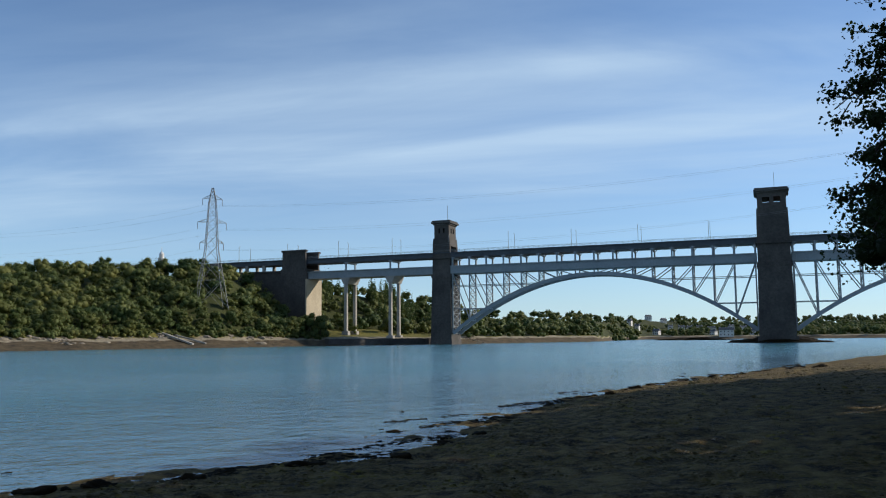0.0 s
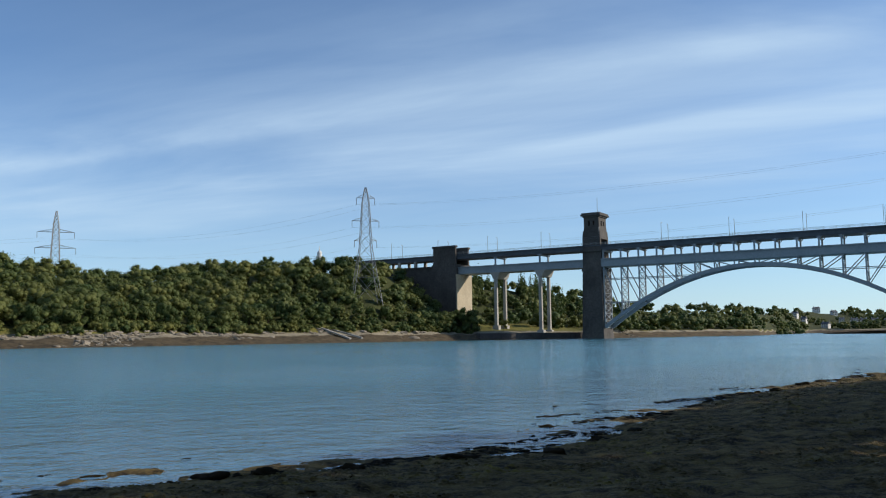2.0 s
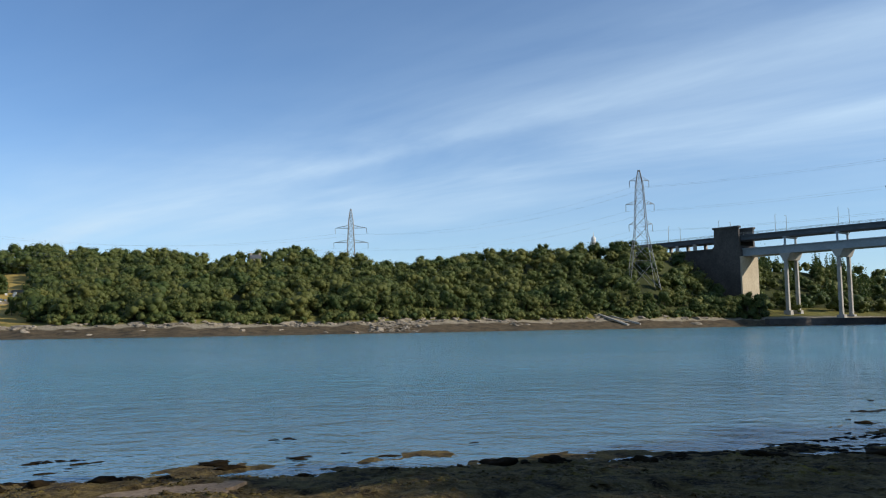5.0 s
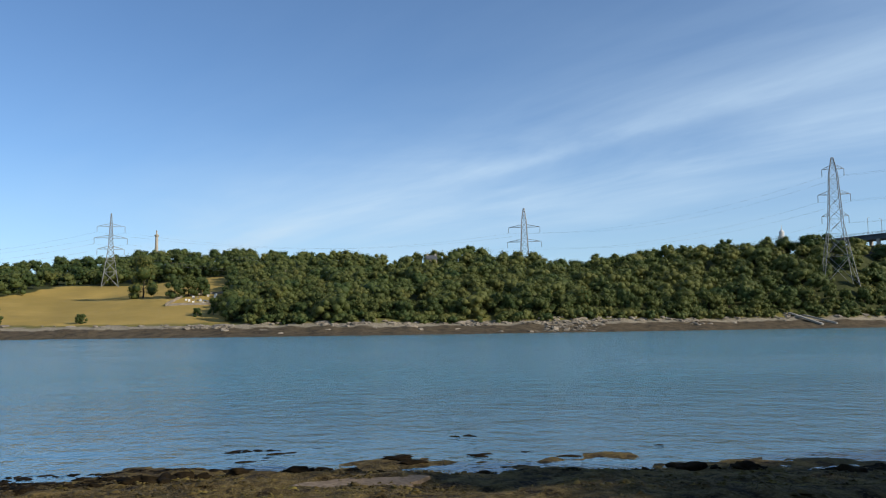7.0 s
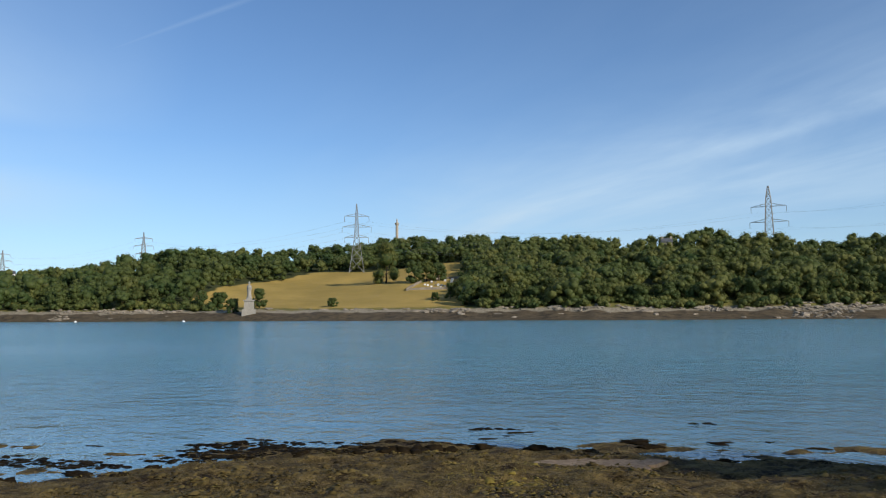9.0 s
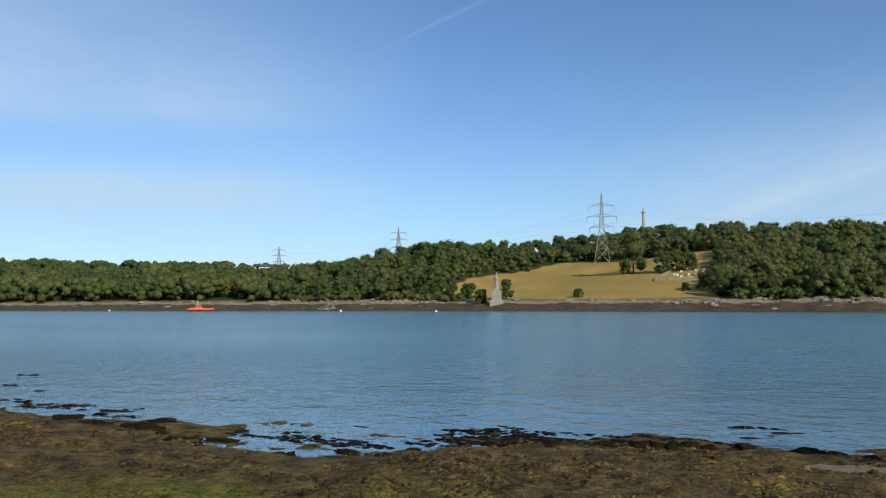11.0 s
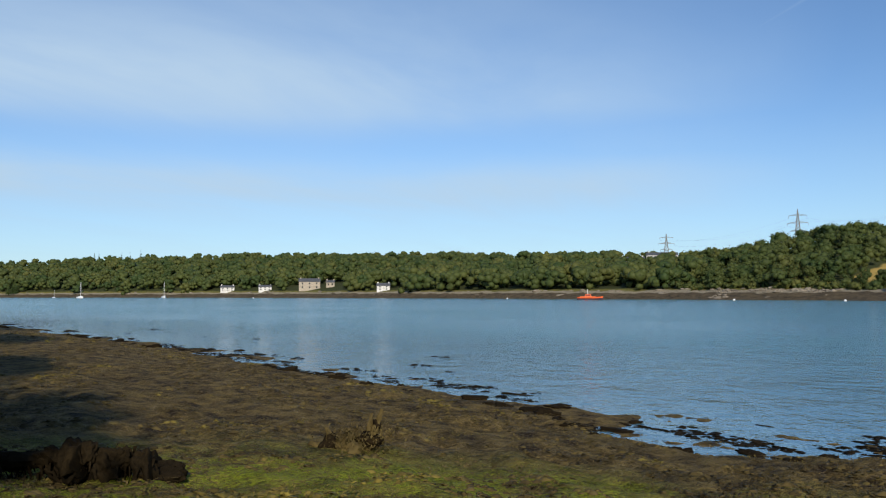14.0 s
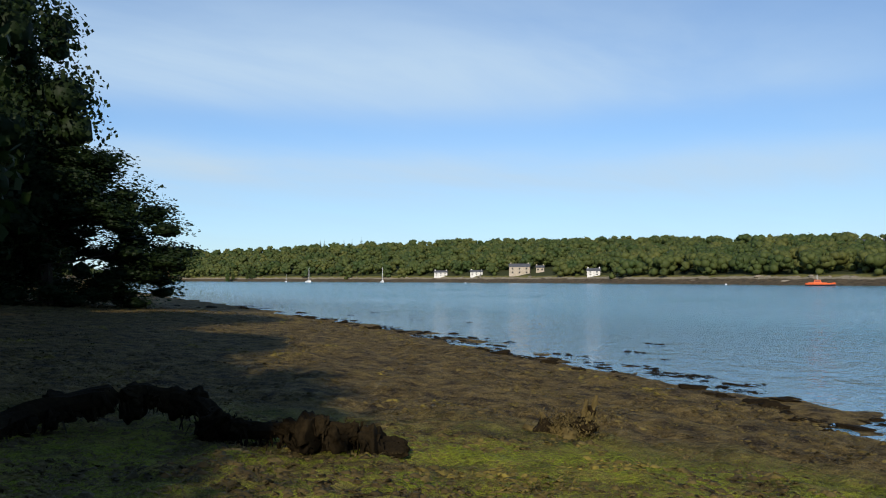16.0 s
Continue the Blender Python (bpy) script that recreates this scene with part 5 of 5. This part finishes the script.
house(86.9, 596, 16.0, 10, 6.0, 1.6, facing(84), WHITE, "pale flat building among the hilltop trees", z=20.5, windows=5)
house(41.7, 402, 4.6, 5, 9.5, 2.2, facing(48), HOUSE_STONE, "narrow stone house hidden in the hillside wood", z=25.0, windows=2, storeys=3)
random.seed(8)
for az, r in TOWN:
    house(az, r, random.uniform(6, 11), 7, 5.0, 2.4, az + random.uniform(-35, 35), WHITE, "white hillside house far beyond the bridge", windows=3)
house(-18.7, 1015, 16, 9, 7.0, 3.2, -18, WHITE, "white waterside house far beyond the bridge", z=3.0, windows=4)

# slim church spire in the wood
sp = place(51.6, 400)
t = thing("church_spire", "small pale stone spire above the trees", "spire", at=Matrix.Translation((sp.x, sp.y, 22.0)))
bm = bmesh.new()
box(bm, -0.9, 0.9, -0.9, 0.9, -6, 3.0)
part("turret", bm, HOUSE_STONE, t)
bm = bmesh.new()
lathe(bm, [(1.0, 3.0), (0.06, 8.0)], 8)
part("spire", bm, HOUSE_STONE, t)

# white lantern tower on the hilltop
lp = toward(18.7, 560, 0)
t = thing("white_lantern_tower", "small white tower with a lantern top on the wooded skyline", "tower", at=Matrix.Translation((lp.x, lp.y, 50)))
bm = bmesh.new()
lathe(bm, [(2.6, -8), (2.3, 5.0), (2.6, 5.1), (2.6, 5.5)], 14)
part("drum", bm, WHITE, t)
bm = bmesh.new()
lathe(bm, [(1.5, 5.5), (1.5, 7.6), (1.8, 7.7), (1.2, 8.9), (0.3, 9.7), (0.08, 12.5)], 14)
part("lantern", bm, WHITE, t)

# tall memorial column on the hill
cp = place(59.95, 1100)
t = thing("memorial_column", "tall pale stone memorial column on the wooded hill", "column", at=Matrix.Translation((cp.x, cp.y, 80)))
bm = bmesh.new()
box(bm, -3.4, 3.4, -3.4, 3.4, -30, 14)
part("pedestal", bm, HOUSE_STONE, t)
bm = bmesh.new()
lathe(bm, [(2.0, 14), (1.75, 38), (1.9, 38.3)], 16)
part("shaft", bm, HOUSE_STONE, t)
bm = bmesh.new()
lathe(bm, [(2.0, 38.3), (2.9, 40.0), (2.9, 40.8), (1.2, 41.0), (1.2, 42.5)], 16)
part("capital", bm, HOUSE_STONE, t)
bm = bmesh.new()
lathe(bm, [(0.9, 42.5), (0.7, 44.0), (0.95, 45.2), (0.45, 46.2), (0.4, 46.8)], 10)
part("finial", bm, HOUSE_STONE, t)

# statue on its shore pedestal
np_ = place(69.85, 322)
bm = bmesh.new()
box(bm, -2.7, 2.7, -2.5, 2.5, -3, 1.5, 0.15)
box(bm, -1.9, 1.9, -1.9, 1.9, 1.5, 4.6, 0.15)
box(bm, -2.1, 2.1, -2.1, 2.1, 4.6, 5.1)
box(bm, -1.1, 1.1, -1.1, 1.1, 5.1, 5.9, 0.1)
lathe(bm, [(0.95, 5.9), (0.72, 7.4), (0.85, 9.0), (0.98, 9.8), (0.70, 10.5), (0.30, 10.8), (0.40, 11.3), (0.32, 11.8), (0.1, 12.1)], 12)
st = tagged(new("statue", mesh_of(bm, "statue", mottled("statue_stone", (0.33, 0.31, 0.27), (0.25, 0.235, 0.20), 0.4, 0.9, relief=0.05))), "pale stone statue on a stepped pedestal at the water's edge", "statue")
st.matrix_basis = Matrix.Translation(np_) @ pose(0, 0, 0, 0, 0, 68)

# walled plot with white stones in the meadow
bm = bmesh.new()
for (a0, r0), (a1, r1) in (((59.3, 372), (55.4, 372)), ((59.3, 372), (58.2, 398)), ((58.2, 398), (55.3, 404))):
    for k in range(6):
        p0, p1 = place(a0 + (a1 - a0) * k / 6, r0 + (r1 - r0) * k / 6, 0.3), place(a0 + (a1 - a0) * (k + 1) / 6, r0 + (r1 - r0) * (k + 1) / 6, 0.3)
        beam(bm, p0, p1, 0.5, 1.5)
tagged(new("stone_wall", mesh_of(bm, "stone_wall", ROCK)), "low stone wall round a plot in the meadow", "stone wall")
for k in range(22):
    bm = bmesh.new()
    box(bm, -0.5, 0.5, -0.15, 0.15, -0.3, random.uniform(0.5, 1.1), 0.05)
    o = tagged(new("headstone", mesh_of(bm, "headstone", random.choice((WHITE, ROCK)))), "small pale upright stone in the walled plot", "headstone", "headstones")
    o.matrix_basis = Matrix.Translation(place(random.uniform(55.6, 58.6), random.uniform(376, 396))) @ pose(0, 0, 0, 0, 0, 50 + random.uniform(-20, 20))


# ---- boats ----
def hull_mesh(bm, length, beam_w, draft, free, z0=0.0):
    """A boat hull lofted from bow to stern."""
    secs = []
    n = 12
    for i in range(n + 1):
        f = i / n
        x = (f - 0.5) * length
        w = beam_w / 2 * (1 - max(0, (f - 0.45) / 0.55) ** 2.2) * (0.82 + 0.18 * min(1, f / 0.3))
        sheer = free * (1 + 0.45 * max(0, (f - 0.4) / 0.6) ** 2 + 0.1 * (1 - f))
        secs.append([bm.verts.new(c) for c in ((x, -w, sheer), (x, -w * 0.92, free * 0.35), (x, -w * 0.55, -draft * 0.6), (x, 0, -draft), (x, w * 0.55, -draft * 0.6), (x, w * 0.92, free * 0.35), (x, w, sheer))])
    for a, b in zip(secs, secs[1:]):
        for k in range(6):
            bm.faces.new((a[k], b[k], b[k + 1], a[k + 1]))
        bm.faces.new((a[6], b[6], b[0], a[0]))
    bm.faces.new(secs[0])
    bm.faces.new(secs[-1][::-1])


bt = toward(89.7, 372)
boat = thing("motor_boat", "orange motor boat with dark lower hull moored in the strait", "boat", at=Matrix.Translation((bt.x, bt.y, 0)) @ pose(0, 0, 0, 0, 0, 85))
bm = bmesh.new()
hull_mesh(bm, 11.25, 3.6, 0.6, 0.5)
part("hull_bottom", bm, NAVY, boat, "dark navy lower hull")
bm = bmesh.new()
hull_mesh(bm, 11.1, 3.4, 0.4, 1.0)
part("topsides", bm, ORANGE, boat)
bm = bmesh.new()
box(bm, -4.6, 2.4, -1.35, 1.35, 0.9, 1.4, 0.15)
part("deckhouse", bm, ORANGE, boat)
bm = bmesh.new()
box(bm, -2.4, 0.4, -1.1, 1.1, 1.4, 2.4, 0.3)
cab = part("cabin", bm, ORANGE, boat)
bm = bmesh.new()
box(bm, -2.0, 0.0, -1.0, 1.0, 1.75, 2.15, 0.05)
part("window", bm, PANE, cab)
bm = bmesh.new()
beam(bm, (-1.2, 0, 2.4), (-1.2, 0, 4.6), 0.14)
beam(bm, (-1.2, -0.6, 3.6), (-1.2, 0.6, 3.6), 0.1)
part("mast", bm, HULL_WHITE, boat)


def yacht(az, r, turn, k):
    p = toward(az, r)
    y = thing("sailing_yacht", "white moored sailing yacht with bare mast", "yacht", "moored yachts", at=Matrix.Translation((p.x, p.y, 0)) @ pose(0, 0, 0, 0, 0, turn) @ Matrix.Scale(k, 4))
    bm = bmesh.new()
    hull_mesh(bm, 8.6, 2.7, 0.6, 1.0)
    part("hull", bm, HULL_WHITE, y)
    bm = bmesh.new()
    box(bm, -1.4, 1.8, -0.8, 0.8, 1.0, 1.6, 0.2)
    part("cabin", bm, HULL_WHITE, y)
    bm = bmesh.new()
    beam(bm, (0.6, 0, 1.3), (0.6, 0, 12.0), 0.2)
    part("mast", bm, HULL_WHITE, y)
    bm = bmesh.new()
    beam(bm, (0.6, 0, 2.4), (-3.0, 0, 2.3), 0.24)
    part("boom", bm, NAVY, y)
    bm = bmesh.new()
    for q in ((4.2, 0, 1.2), (-4.0, 0, 1.0), (0.4, 1.2, 1.0), (0.4, -1.2, 1.0)):
        beam(bm, (0.6, 0, 11.8), q, 0.035)
    part("rigging", bm, CABLE, y)


yacht(123.2, 690, 60, 1.0)
yacht(118.2, 650, 40, 1.0)
yacht(124.7, 760, 50, 0.6)
for az, r in ((95.3, 420), (80.5, 322), (112.5, 560), (74.0, 300)):
    p = toward(az, r)
    bm = bmesh.new()
    bmesh.ops.create_uvsphere(bm, u_segments=12, v_segments=8, radius=0.45)
    o = tagged(new("mooring_buoy", mesh_of(bm, "mooring_buoy", HULL_WHITE)), "small white mooring buoy on the water", "buoy", "mooring buoys")
    o.location = (p.x, p.y, 0.15)
